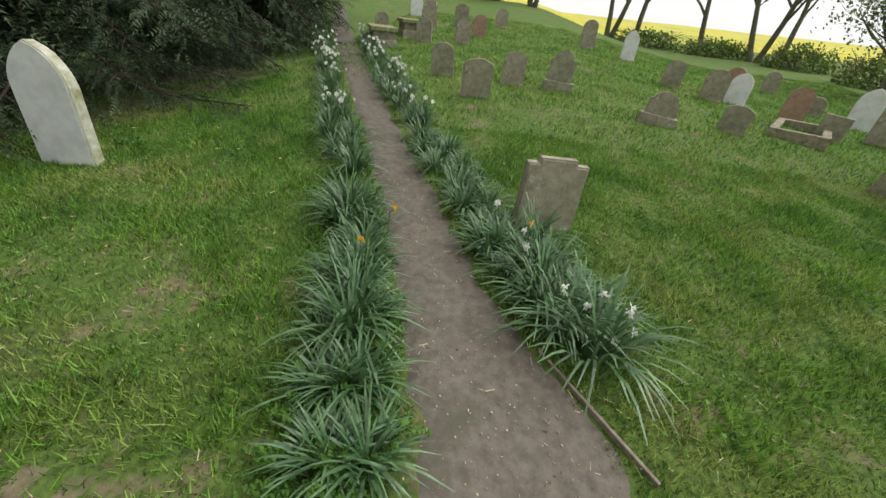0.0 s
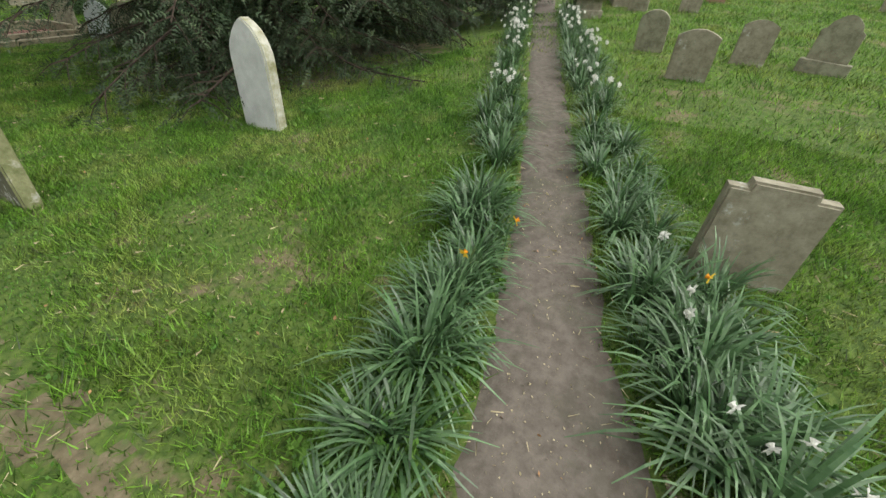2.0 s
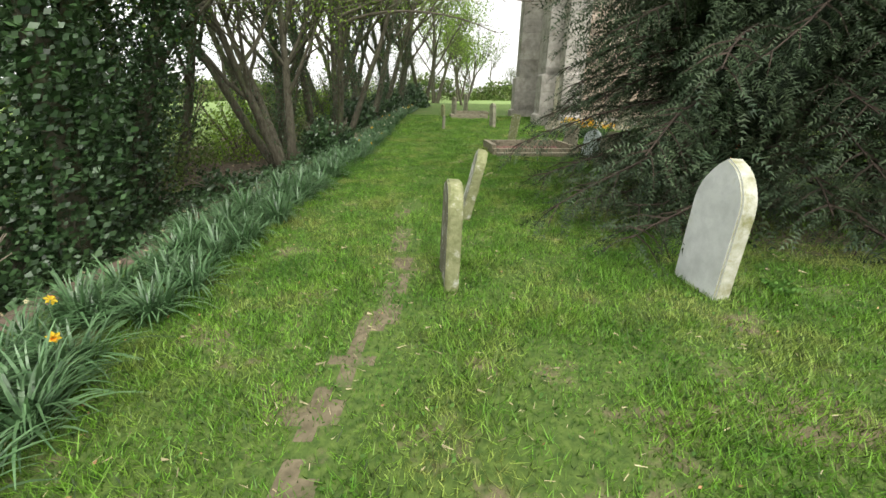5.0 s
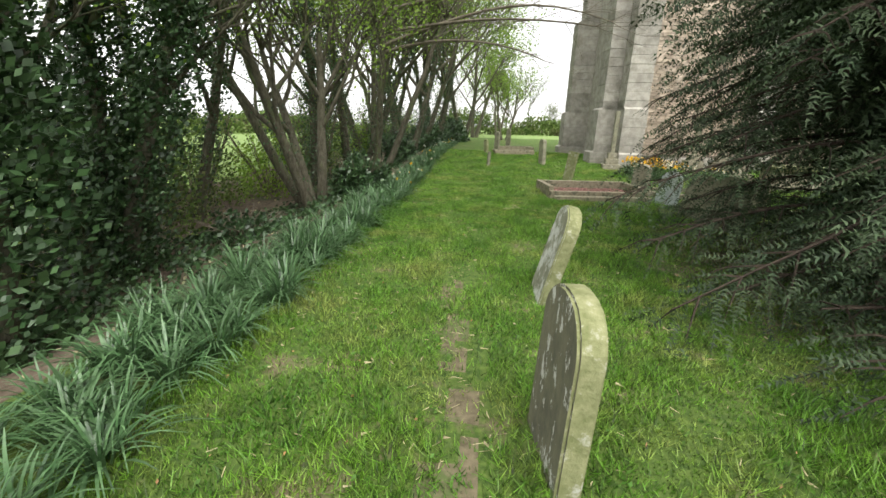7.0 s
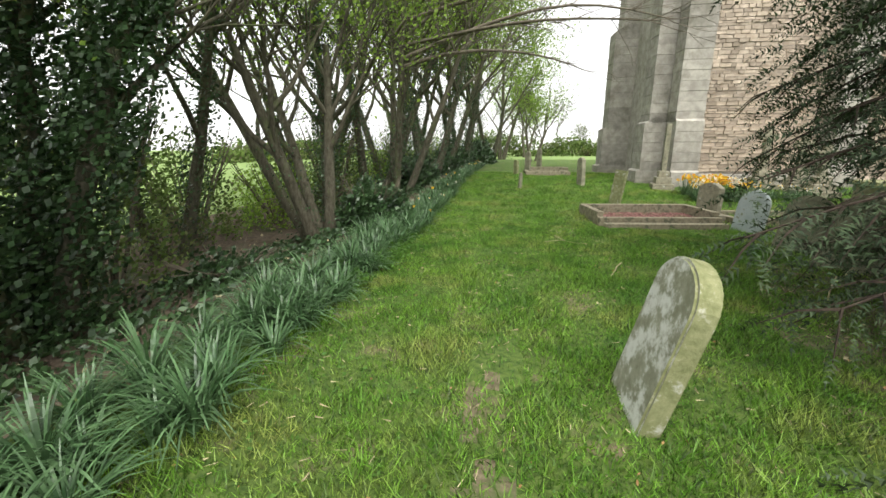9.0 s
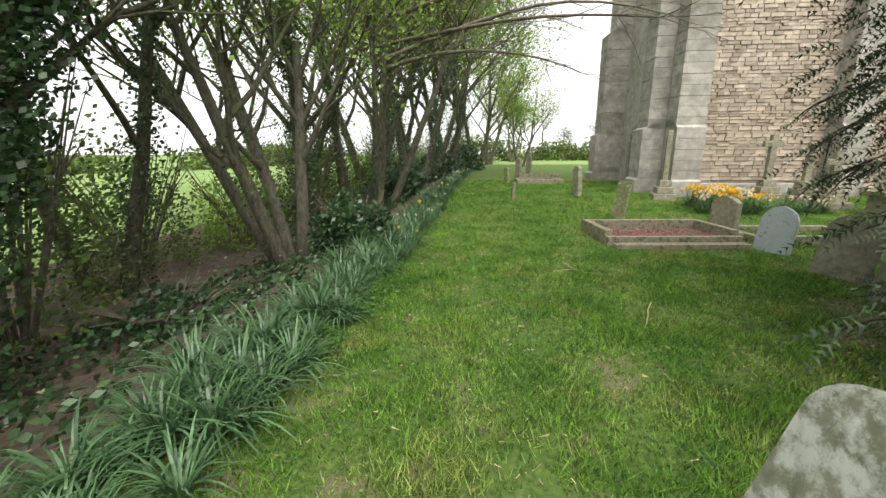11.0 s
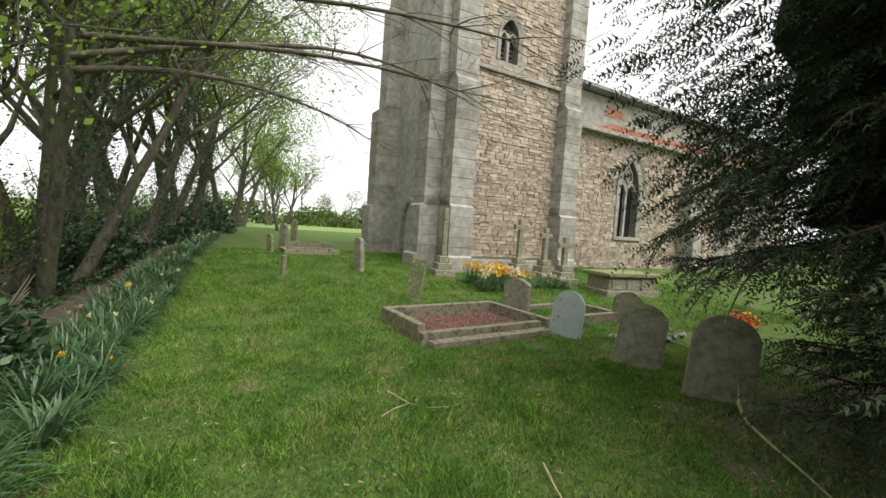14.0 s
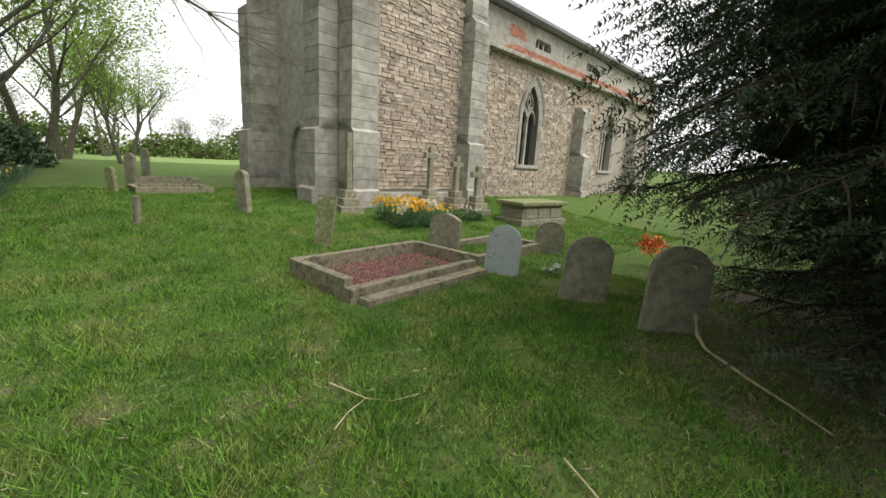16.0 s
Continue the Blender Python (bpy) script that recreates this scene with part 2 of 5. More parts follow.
gx, gy = steps(-700, 700, -4, 9, 0.1, 1.1), steps(-700, 700, -4, 22, 0.1, 1.1)
gv = [(x, y, height(x, y)) for y in gy for x in gx]
nx = len(gx)
gf = [(j * nx + i, j * nx + i + 1, (j + 1) * nx + i + 1, (j + 1) * nx + i) for j in range(len(gy) - 1) for i in range(nx - 1)]
ground = link_mesh("ground", gv, gf, M_GROUND, smooth=True)
tagged(ground, "uneven mown churchyard turf with bare and mossy patches", "ground", kind="structure")
ground.data.materials.append(M_FIELD)
ground.data.materials.append(M_LITTER)
ground.data.materials.append(M_TURFSOIL)
mid = np.array([((gv[f[0]][0] + gv[f[2]][0]) / 2, (gv[f[0]][1] + gv[f[2]][1]) / 2) for f in gf])
near_turf = (mid[:, 0] > -1.8) & (mid[:, 0] < 7.5) & (mid[:, 1] > -7.4) & (mid[:, 1] < 13.5)
idx = np.where(near_turf, 3, 0)
idx = np.where((mid[:, 0] < -6.6) | (mid[:, 1] > 48), 1, np.where((mid[:, 0] < -1.75) & (mid[:, 1] > 1), 2, idx))
ground.data.polygons.foreach_set("material_index", idx.astype(np.int32))

# ---- the path: a trodden strip of earth running past the yew ----
PATH = [(-3.5, 0.45), (0.0, 0.5), (1.25, 0.56), (1.75, 0.78), (2.4, 1.08), (3.5, 1.5), (4.6, 1.97), (5.7, 2.42), (8.2, 3.5), (10.5, 4.45), (15.0, 6.2), (28.0, 11.0)]
HALF = [0.55, 0.52, 0.52, 0.43, 0.33, 0.31, 0.28, 0.26, 0.28, 0.3, 0.3, 0.35]


def path_at(u):
    i = min(int(u), len(PATH) - 2)
    k = u - i
    p0, p1, p2, p3 = (Vector(PATH[max(0, min(len(PATH) - 1, i + j))]) for j in (-1, 0, 1, 2))
    p = 0.5 * ((2 * p1) + (p2 - p0) * k + (2 * p0 - 5 * p1 + 4 * p2 - p3) * k * k + (3 * p1 - p0 - 3 * p2 + p3) * k ** 3)
    return p, HALF[i] * (1 - k) + HALF[i + 1] * k


def path_distance(x, y):
    return min((math.hypot(x - q[0], y - q[1]) - hw) for q, hw in PATH_DENSE)


PATH_DENSE = [path_at(i * 0.1) for i in range(0, (len(PATH) - 1) * 10 + 1)]
pv, pf = [], []
for i, (q, hw) in enumerate(PATH_DENSE):
    a, b = PATH_DENSE[max(0, i - 1)][0], PATH_DENSE[min(len(PATH_DENSE) - 1, i + 1)][0]
    side = Vector((b.y - a.y, a.x - b.x)).normalized()
    for k in range(9):
        w = (k - 4) / 4
        e = q + side * w * (hw + 0.05 * noise.noise((i * 0.35, w * 2, 7)))
        pv.append((e.x, e.y, height(e.x, e.y) + 0.022 - 0.03 * abs(w) ** 6 + 0.01 * noise.noise((e.x * 3, e.y * 3, 1))))
for i in range(len(PATH_DENSE) - 1):
    for k in range(8):
        a = i * 9 + k
        pf.append((a, a + 1, a + 10, a + 9))
tagged(link_mesh("path", pv, pf, M_PATH, smooth=True), "narrow trodden earth path between daffodils", "path", kind="structure")
# low edging board beside the near end of the path
bm = bmesh.new()
box(bm, 0, 0, -0.02, 0.9, 0.02, 0.08, 0.006)
edging = tagged(part("path_edging", bm, M_WIRE, None), "old half-buried timber edging along the path", "edging", kind="structure")
edging.matrix_world = pose(1.66, 0.2, 0.0, 0, 0, 33)

# ---- church: tower at the west end, aisle and clerestory running east ----
AXIS = 3.0
CHURCH = pose(5.6, 20.1, 0.0, 0, 0, AXIS)
church = thing("church", CHURCH, "medieval church of buff rubble and grey ashlar with a west tower", "church")


def wall_with_arch(name, x0, x1, z0, z1, y0, thick, openings, material):
    """An upright wall along x; openings: (left, right, sill, spring, apex) pointed arches cut right through it."""
    bm = bmesh.new()

    def quad(pts):
        a = [bm.verts.new((x, y0, z)) for x, z in pts]
        b = [bm.verts.new((x, y0 + thick, z)) for x, z in pts]
        bm.faces.new(a)
        bm.faces.new(b[::-1])
        for i in range(len(a)):
            bm.faces.new((a[i], b[i], b[(i + 1) % len(a)], a[(i + 1) % len(a)]))

    x = x0
    for l, r, sill, spring, apex in sorted(openings):
        quad([(x, z0), (l, z0), (l, z1), (x, z1)])
        quad([(l, z0), (r, z0), (r, sill), (l, sill)])
        arch = arch_points(l, r, spring, apex)
        for (ax, az), (bx, bz) in zip(arch, arch[1:]):
            quad([(ax, az), (bx, bz), (bx, z1), (ax, z1)])
        x = r
    quad([(x, z0), (x1, z0), (x1, z1), (x, z1)])
    bmesh.ops.recalc_face_normals(bm, faces=bm.faces)
    return part(name, bm, material, church)


def arch_points(l, r, spring, apex, n=8):
    w, hgt = (r - l) / 2, apex - spring
    R = (w * w + hgt * hgt) / (2 * w)
    left = []
    for i in range(n + 1):
        z = hgt * i / n
        left.append((l + R - math.sqrt(max(0, R * R - z * z)), spring + z))
    return left + [(l + r - x, z) for x, z in left[-2::-1]]


BELFRY = (2.25, 3.0, 7.5, 8.35, 8.95)
WINDOW = (9.6, 10.9, 1.8, 3.75, 5.25)
CLERE = [(10.6, 11.9, 6.95, 7.1, 7.35), (15.6, 16.9, 6.95, 7.1, 7.35)]
wall_with_arch("tower_south_wall", 0.55, 5.6, -0.2, 17, 0.0, 0.9, [BELFRY], M_MORTAR)
bm = bmesh.new()
box(bm, 0.95, 3.0, 8.4, 0.8, 4.2, 17.2)
part("tower_west_wall", bm, M_ASHLAR, church)
bm = bmesh.new()
box(bm, 3.1, 5.5, 8.4, 5.0, 0.8, 17.2)
part("tower_north_wall", bm, M_MORTAR, church)
bm = bmesh.new()
box(bm, 5.4, 3.0, 8.4, 0.4, 4.2, 17.2)
part("tower_east_wall", bm, M_MORTAR, church)
wall_with_arch("aisle_wall", 5.6, 26, -0.3, 6.05, 0.4, 0.7, [WINDOW, (17.9, 19.3, 1.8, 3.7, 5.2)], M_MORTAR)
wall_with_arch("clerestory_wall", 5.6, 26, 6.0, 7.8, 0.75, 0.6, CLERE, M_ASHLAR)
bm = bmesh.new()
box(bm, 16.0, 5.5, 3.7, 20, 0.6, 8.0)
box(bm, 26.0, 3.2, 3.7, 0.6, 5.2, 8.0)
part("far_walls", bm, M_MORTAR, church)
bm = bmesh.new()
box(bm, 16.0, 3.0, 7.92, 20.8, 5.4, 0.14, 0.02)
part("nave_roof", bm, M_LEAD, church, "low lead roof with an overhanging eave")
bm = bmesh.new()
box(bm, 16.0, 0.46, 6.1, 20.6, 0.85, 0.16, 0.03)
part("aisle_coping", bm, M_ASHLAR, church, "weathered stone coping over the aisle wall")
# brick patching courses in the clerestory
random.seed(11)
V, F = [], []


def add_box(x0, x1, y0, y1, z0, z1, j=0.0):
    b = len(V)
    for x in (x0, x1):
        for z in (z0, z1):
            V.append((x + random.uniform(-j, j), y0 + random.uniform(-j, j), z + random.uniform(-j, j)))
    V.extend([(x0, y1, z0), (x0, y1, z1), (x1, y1, z0), (x1, y1, z1)])
    F.extend([(b, b + 2, b + 3, b + 1), (b, b + 1, b + 5, b + 4), (b + 2, b + 6, b + 7, b + 3), (b + 1, b + 3, b + 7, b + 5), (b, b + 4, b + 6, b + 2)])


for row in range(7):
    z = 6.22 + row * 0.075
    x = 7.2 + 0.11 * (row % 2) + row * 0.3
    while x < 25:
        add_box(x, x + 0.21, 0.735, 0.78, z, z + 0.063, 0.003)
        x += 0.225
for row in range(6):
    x = 8.6 + 0.1 * (row % 2)
    while x < 9.9 - 0.1 * row:
        add_box(x, x + 0.21, 0.735, 0.78, 7.0 + row * 0.075, 7.063 + row * 0.075, 0.003)
        x += 0.225
tagged(link_mesh("brick_patch", V, F, M_BRICK, church), "patches of old red brick courses", kind="stuff")


def in_opening(x, z, openings, pad):
    for l, r, sill, spring, apex in openings:
        if l - pad < x < r + pad and sill - pad * 0.6 < z:
            if z < spring or z - spring < (apex - spring + pad) * (1 - (abs(x - (l + r) / 2) / ((r - l) / 2 + pad)) ** 1.7):
                return True
    return False


# rubble courses: the lowest near stones are pieces of their own further down the file, the rest one mesh
RUBBLE_PIECES = []
V, F = [], []
for x0, x1, z0, z1, yy, openings in ((1.15, 5.05, 0.75, 10.6, 0.0, [BELFRY]), (6.25, 17.5, 0.1, 5.95, 0.4, [WINDOW, (17.9, 19.3, 1.8, 3.7, 5.2)])):
    z = z0
    while z < z1:
        hh = random.uniform(0.075, 0.14)
        x = x0 + random.uniform(-0.05, 0.1)
        while x < x1:
            ln = random.uniform(0.12, 0.38)
            if not in_opening(x + ln / 2, z + hh / 2, openings, 0.32) and x + ln < x1 + 0.1:
                out = random.uniform(0.008, 0.05)
                spec = (x, min(x + ln, x1 + 0.1), yy - out, z, z + hh - random.uniform(0.012, 0.024))
                if len(RUBBLE_PIECES) < 290 and yy == 0.0 and z < 3.6:
                    RUBBLE_PIECES.append(spec)
                else:
                    add_box(spec[0], spec[1], spec[2], yy + 0.02, spec[3], spec[4], 0.008)
            x += ln + random.uniform(0.012, 0.03)
        z += hh
tagged(link_mesh("rubble_courses", V, F, M_RUBBLE, church), "uneven courses of buff rubble stones", kind="stuff")


def buttress(name, cx, cy, w, d, stages, rot=0.0):
    """A stepped ashlar buttress: stages (top z, share of depth), each with a sloping weathering; block courses proud by turns."""
    bm = bmesh.new()
    z = -0.2
    blocks = []
    for top, share in stages:
        dd, n = d * share, max(1, round((top - z) / 0.3))
        box(bm, 0, -dd / 2 + 0.02, (top + z) / 2, w - 0.04, dd, top - z)
        for i in range(n):
            a, b = z + (top - z) * i / n, z + (top - z) * (i + 1) / n
            g = 0.006 * (i % 2)
            blocks.append((-dd / 2, (a + b) / 2, w + g * 2, dd + g * 2, b - a - 0.008))
        z = top
        made = box(bm, 0, -dd / 2, top + 0.12, w, dd, 0.24)
        for v in made["verts"]:
            if v.co.z > top + 0.1 and v.co.y < -dd / 2:
                v.co.y += dd * 0.45
    ob = part(name, bm, M_ASHLAR, church, "stepped grey ashlar buttress")
    ob.matrix_local = pose(cx, cy, 0, 0, 0, rot)
    for y, zc, sx, sy, sz in blocks:
        bm = bmesh.new()
        box(bm, 0, y, zc, sx, sy, sz, 0.008)
        part("ashlar_block", bm, M_ASHLAR_P, ob)
    return ob


ST = [(0.75, 1.12), (2.35, 1.0), (6.3, 0.86), (10.5, 0.6), (15.5, 0.4)]
buttress("buttress", 0.75, 0.05, 0.85, 0.75, ST)
buttress("buttress", 0.6, 0.55, 0.85, 0.95, ST, -90)
buttress("buttress", 0.6, 4.9, 0.85, 1.15, ST, -90)
buttress("buttress", 5.45, 0.05, 0.8, 0.7, ST)
buttress("buttress", 5.75, 0.3, 0.55, 0.35, ST[:3])
for x in (14.5, 21.8):
    buttress("buttress", x, 0.42, 0.7, 0.9, [(0.6, 1.1), (2.4, 1.0), (4.6, 0.7)])
bm = bmesh.new()
box(bm, 3.1, -0.09, 0.28, 4.2, 0.22, 0.75, 0.05)
part("plinth", bm, M_ASHLAR, church, "chamfered ashlar plinth")
bm = bmesh.new()
box(bm, 11.6, 0.36, -0.05, 11.0, 0.14, 0.5, 0.04)
part("aisle_plinth", bm, M_ASHLAR, church)
for z in (7.1, 10.7):
    bm = bmesh.new()
    box(bm, 3.1, -0.04, z, 4.6, 0.2, 0.14, 0.03)
    part("string_course", bm, M_ASHLAR, church)
# quoins of the aisle corner
bm = bmesh.new()
box(bm, 5.98, 0.52, 3.0, 0.3, 0.3, 6.1, 0.02)
part("quoin_strip", bm, M_ASHLAR, church)


def arch_ring(name, l, r, sill, spring, apex, y0, y1, wide, material):
    inner = [(l, sill)] + arch_points(l, r, spring, apex) + [(r, sill)]
    outer = [(l - wide, sill)] + arch_points(l - wide, r + wide, spring, apex + wide * 1.25) + [(r + wide, sill)]
    bm = bmesh.new()
    rows = [[bm.verts.new((x, y, z)) for x, z in ring] for ring, y in ((outer, y1), (outer, y0), (inner, y0 + 0.05), (inner, y1))]
    for a, b in zip(rows, rows[1:]):
        for i in range(len(a) - 1):
            bm.faces.new((a[i], b[i], b[i + 1], a[i + 1]))
    bmesh.ops.recalc_face_normals(bm, faces=bm.faces)
    return part(name, bm, material, church)


def bar(bm, pts, w, y0, y1):
    for (ax, az), (bx, bz) in zip(pts, pts[1:]):
        d = Vector((bx - ax, bz - az))
        L = d.length
        if L < 1e-4:
            continue
        ang = math.atan2(d.y, d.x)
        m = Matrix.Translation(((ax + bx) / 2, (y0 + y1) / 2, (az + bz) / 2)) @ Matrix.Rotation(-ang, 4, "Y") @ Matrix.Diagonal((L + w * 0.4, y1 - y0, w, 1))
        bmesh.ops.create_cube(bm, size=1.0, matrix=m)


def church_window(l, r, sill, spring, apex, yw, lights):
    ring = arch_ring("window_surround", l, r, sill, spring, apex, yw - 0.06, yw + 0.45, 0.26, M_ASHLAR)
    hood = arch_ring("hood_mould", l - 0.28, r + 0.28, spring - 0.1, spring, apex + 0.34, yw - 0.13, yw + 0.05, 0.09, M_ASHLAR)
    bm = bmesh.new()
    c, y0, y1 = (l + r) / 2, yw + 0.16, yw + 0.3
    for k in range(1, lights):
        x = l + (r - l) * k / lights
        bar(bm, [(x, sill), (x, spring + 0.2)], 0.11, y0, y1)
    for k in range(lights):
        a, b = l + (r - l) * k / lights, l + (r - l) * (k + 1) / lights
        bar(bm, arch_points(a, b, spring - 0.1, spring + 0.5, 5), 0.08, y0, y1)
    # flowing tracery above the lights
    for s in (-1, 1):
        bar(bm, [(c, spring + 0.25), (c + s * 0.2, spring + 0.55), (c + s * 0.34, spring + 0.62), (c + s * 0.3, spring + 0.95), (c, apex - 0.2)], 0.07, y0, y1)
        bar(bm, [(c, spring + 0.5), (c + s * 0.14, spring + 0.8), (c, spring + 1.1)], 0.06, y0, y1)
    part("tracery", bm, M_ASHLAR, church, "carved stone mullions and tracery")
    bm = bmesh.new()
    box(bm, c, yw + 0.1, sill - 0.08, r - l + 0.6, 0.42, 0.16, 0.03)
    part("window_sill", bm, M_ASHLAR, church)
    bm = bmesh.new()
    a = [bm.verts.new((x, yw + 0.34, z)) for x, z in [(l, sill)] + arch_points(l, r, spring, apex) + [(r, sill)]]
    bm.faces.new(a)
    part("window_glass", bm, M_GLASS, church, "dark leaded glass")


church_window(*WINDOW, 0.4, 2)
church_window(17.9, 19.3, 1.8, 3.7, 5.2, 0.4, 2)
arch_ring("belfry_surround", *BELFRY, -0.05, 0.5, 0.16, M_ASHLAR)
bm = bmesh.new()
bar(bm, [(2.62, 7.5), (2.62, 8.5)], 0.1, 0.1, 0.25)
bar(bm, arch_points(2.25, 2.62, 8.2, 8.55, 4), 0.06, 0.1, 0.25)
bar(bm, arch_points(2.62, 3.0, 8.2, 8.55, 4), 0.06, 0.1, 0.25)
part("belfry_tracery", bm, M_ASHLAR, church)
for k in range(8):
    bm = bmesh.new()
    box(bm, 2.62, 0.4, 7.58 + k * 0.16, 0.72, 0.2, 0.03)
    part("louvre", bm, M_LEAD, church)
for l, r, s, sp, ap in CLERE:
    bm = bmesh.new()
    box(bm, (l + r) / 2, 1.1, (s + ap) / 2, r - l, 0.05, ap - s)
    part("clerestory_glass", bm, M_GLASS, church)
    bm = bmesh.new()
    for k in range(1, 3):
        box(bm, l + (r - l) * k / 3, 0.95, (s + ap) / 2, 0.09, 0.14, ap - s)
    part("clerestory_mullion", bm, M_ASHLAR, church)
# west doorway: pointed hood and recessed dark boards
wd = new("west_doorway", bpy.data.meshes.new("west_doorway"))
bm = bmesh.new()
pts = [(2.15, 0.3)] + arch_points(2.15, 3.35, 1.7, 2.65) + [(3.35, 0.3)]
for (ay, az), (by, bz) in zip(pts, pts[1:]):
    m = Matrix.Translation((0.5, (ay + by) / 2, (az + bz) / 2)) @ Matrix.Rotation(math.atan2(bz - az, by - ay), 4, "X") @ Matrix.Diagonal((0.16, math.hypot(by - ay, bz - az) + 0.05, 0.16, 1))
    bmesh.ops.create_cube(bm, size=1.0, matrix=m)
bm.to_mesh(wd.data)
bm.free()
wd.data.materials.append(M_ASHLAR)
wd.parent = church
# cast-iron downpipe in the angle
V, F = [], []
tube(V, F, [(6.05, 0.22, 0.1), (6.05, 0.22, 3.2), (6.05, 0.22, 7.4)], [0.06, 0.06, 0.06], 8)
for z in (1.2, 2.9, 4.6, 6.3):
    tube(V, F, [(6.05, 0.22, z), (6.05, 0.22, z + 0.12)], [0.085, 0.085], 8)
link_mesh("downpipe", V, F, M_IRON, church, label="black cast-iron downpipe")


# ---- gravestones ----
def outline(style, w, h):
    a = w / 2
    if style == "gothic":
        pts = [(-a, -0.25), (-a, h * 0.62)] + [(x, z) for x, z in arch_points(-a, a, h * 0.62, h, 8)][1:-1] + [(a, h * 0.62), (a, -0.25)]
    elif style == "round":
        pts = [(-a, -0.25)] + [(a * math.cos(t), h - a * 0.85 + a * 0.85 * math.sin(t)) for t in np.linspace(math.pi, 0, 13)] + [(a, -0.25)]
    elif style == "segment":
        pts = [(-a, -0.25), (-a, h * 0.86)] + [(a * x, h * 0.86 + h * 0.14 * (1 - x * x)) for x in np.linspace(-0.9, 0.9, 9)] + [(a, h * 0.86), (a, -0.25)]
    elif style == "shouldered":
        pts = [(-a, -0.25), (-a, h * 0.93), (-a * 0.62, h * 0.93), (-a * 0.58, h), (a * 0.58, h), (a * 0.62, h * 0.93), (a, h * 0.93), (a, -0.25)]
    elif style == "ogee":
        pts = [(-a, -0.25), (-a, h * 0.72), (-a * 0.8, h * 0.76), (-a * 0.66, h * 0.87)] + [(a * 0.6 * x, h * 0.88 + h * 0.12 * (1 - x * x)) for x in np.linspace(-0.9, 0.9, 7)] + [(a * 0.66, h * 0.87), (a * 0.8, h * 0.76), (a, h * 0.72), (a, -0.25)]
    else:
        pts = [(-a, -0.25), (-a, h), (a, h), (a, -0.25)]
    return pts


def headstone(x, y, w, h, style, material, label, turn, lean=0.0, tilt=0.0, thick=0.1, base=False, edge=None):
    """turn: the way the face looks, degrees about z (0: towards -y); lean: sideways; tilt: backwards."""
    ob = thing("headstone", pose(x, y, height(x, y)) @ pose(0, 0, 0, 0, 0, turn) @ pose(0, 0, 0, tilt, lean, 0), label, "gravestone", "churchyard headstones")
    bm = bmesh.new()
    slab(bm, outline(style, w, h), -thick / 2, thick / 2, 0.014)
    for v in bm.verts:
        v.co += Vector((noise.noise(v.co * 5 + Vector((x, y, 0))), noise.noise(v.co * 5 + Vector((y, x, 3))), 0)) * 0.008
    bm.normal_update()
    for f in bm.faces:
        f.material_index = 1 if edge and abs(f.normal.y) < 0.6 else 0
    stone = part("slab", bm, material, ob)
    if edge:
        stone.data.materials.append(edge)
    if base:
        bm = bmesh.new()
        box(bm, 0, 0, 0.04, w * 1.25, thick * 2.2, 0.22, 0.015)
        part("plinth", bm, material, ob)
    return ob


headstone(3.58, 5.0, 0.58, 1.1, "gothic", M_STONE_W, "tall white weathered pointed headstone before the yew", -88, -3, -3, 0.13, edge=M_STONE_M)
headstone(3.5, 0.33, 0.54, 0.66, "shouldered", M_STONE_G, "low grey-brown shouldered headstone beside the path", -79, 2, 0, 0.1)
headstone(1.37, 5.22, 0.56, 0.94, "round", M_STONE_L, "dark upright headstone flecked with white lichen", -84, 0, -2, 0.125, edge=M_STONE_Y)
headstone(1.6, 7.38, 0.56, 0.96, "round", M_STONE_P, "round-topped lichened headstone leaning hard over", -91, 4, -13, 0.13, edge=M_STONE_Y)
headstone(3.55, 16.22, 0.34, 0.9, "plain", M_STONE_Y, "thin green mossy upright slab leaning behind the kerbed grave", -55, 4, -6, 0.1)
headstone(5.4, 13.62, 0.56, 0.82, "gothic", M_STONE_S, "pale blue-grey slate headstone with lichened border", -58, 3, -6, 0.09)
headstone(5.36, 12.15, 0.62, 0.9, "round", M_STONE_D, "dark mossy round-topped headstone near the yew", -48, 6, -8, 0.1)
headstone(5.22, 10.98, 0.68, 0.98, "round", M_STONE_D, "dark shaded headstone under the yew boughs", -45, 6, -8, 0.1)
headstone(3.18, 19.4, 0.36, 0.93, "round", M_STONE_D, "narrow dark headstone leaning on the open grass", -70, -4, 0, 0.13)
headstone(1.13, 18.6, 0.1, 0.52, "plain", M_STONE_D, "small leaning stone post", -60, 6, 0, 0.1)
headstone(1.05, 22.9, 0.3, 0.62, "round", M_STONE_Y, "small pale headstone at the far graves", -60, -4, 0, 0.1)
headstone(1.6, 25.0, 0.4, 0.95, "round", M_STONE_D, "dark far headstone by the tree line", -60, 2, 0, 0.1)
headstone(2.4, 29.0, 0.4, 1.1, "round", M_STONE_D, "dark far headstone by the tree line", -60, 0, 0, 0.1)
headstone(7.8, 14.3, 0.6, 0.7, "round", M_STONE_G, "grey headstone half hidden by the yew", -50, 2, 0, 0.1)
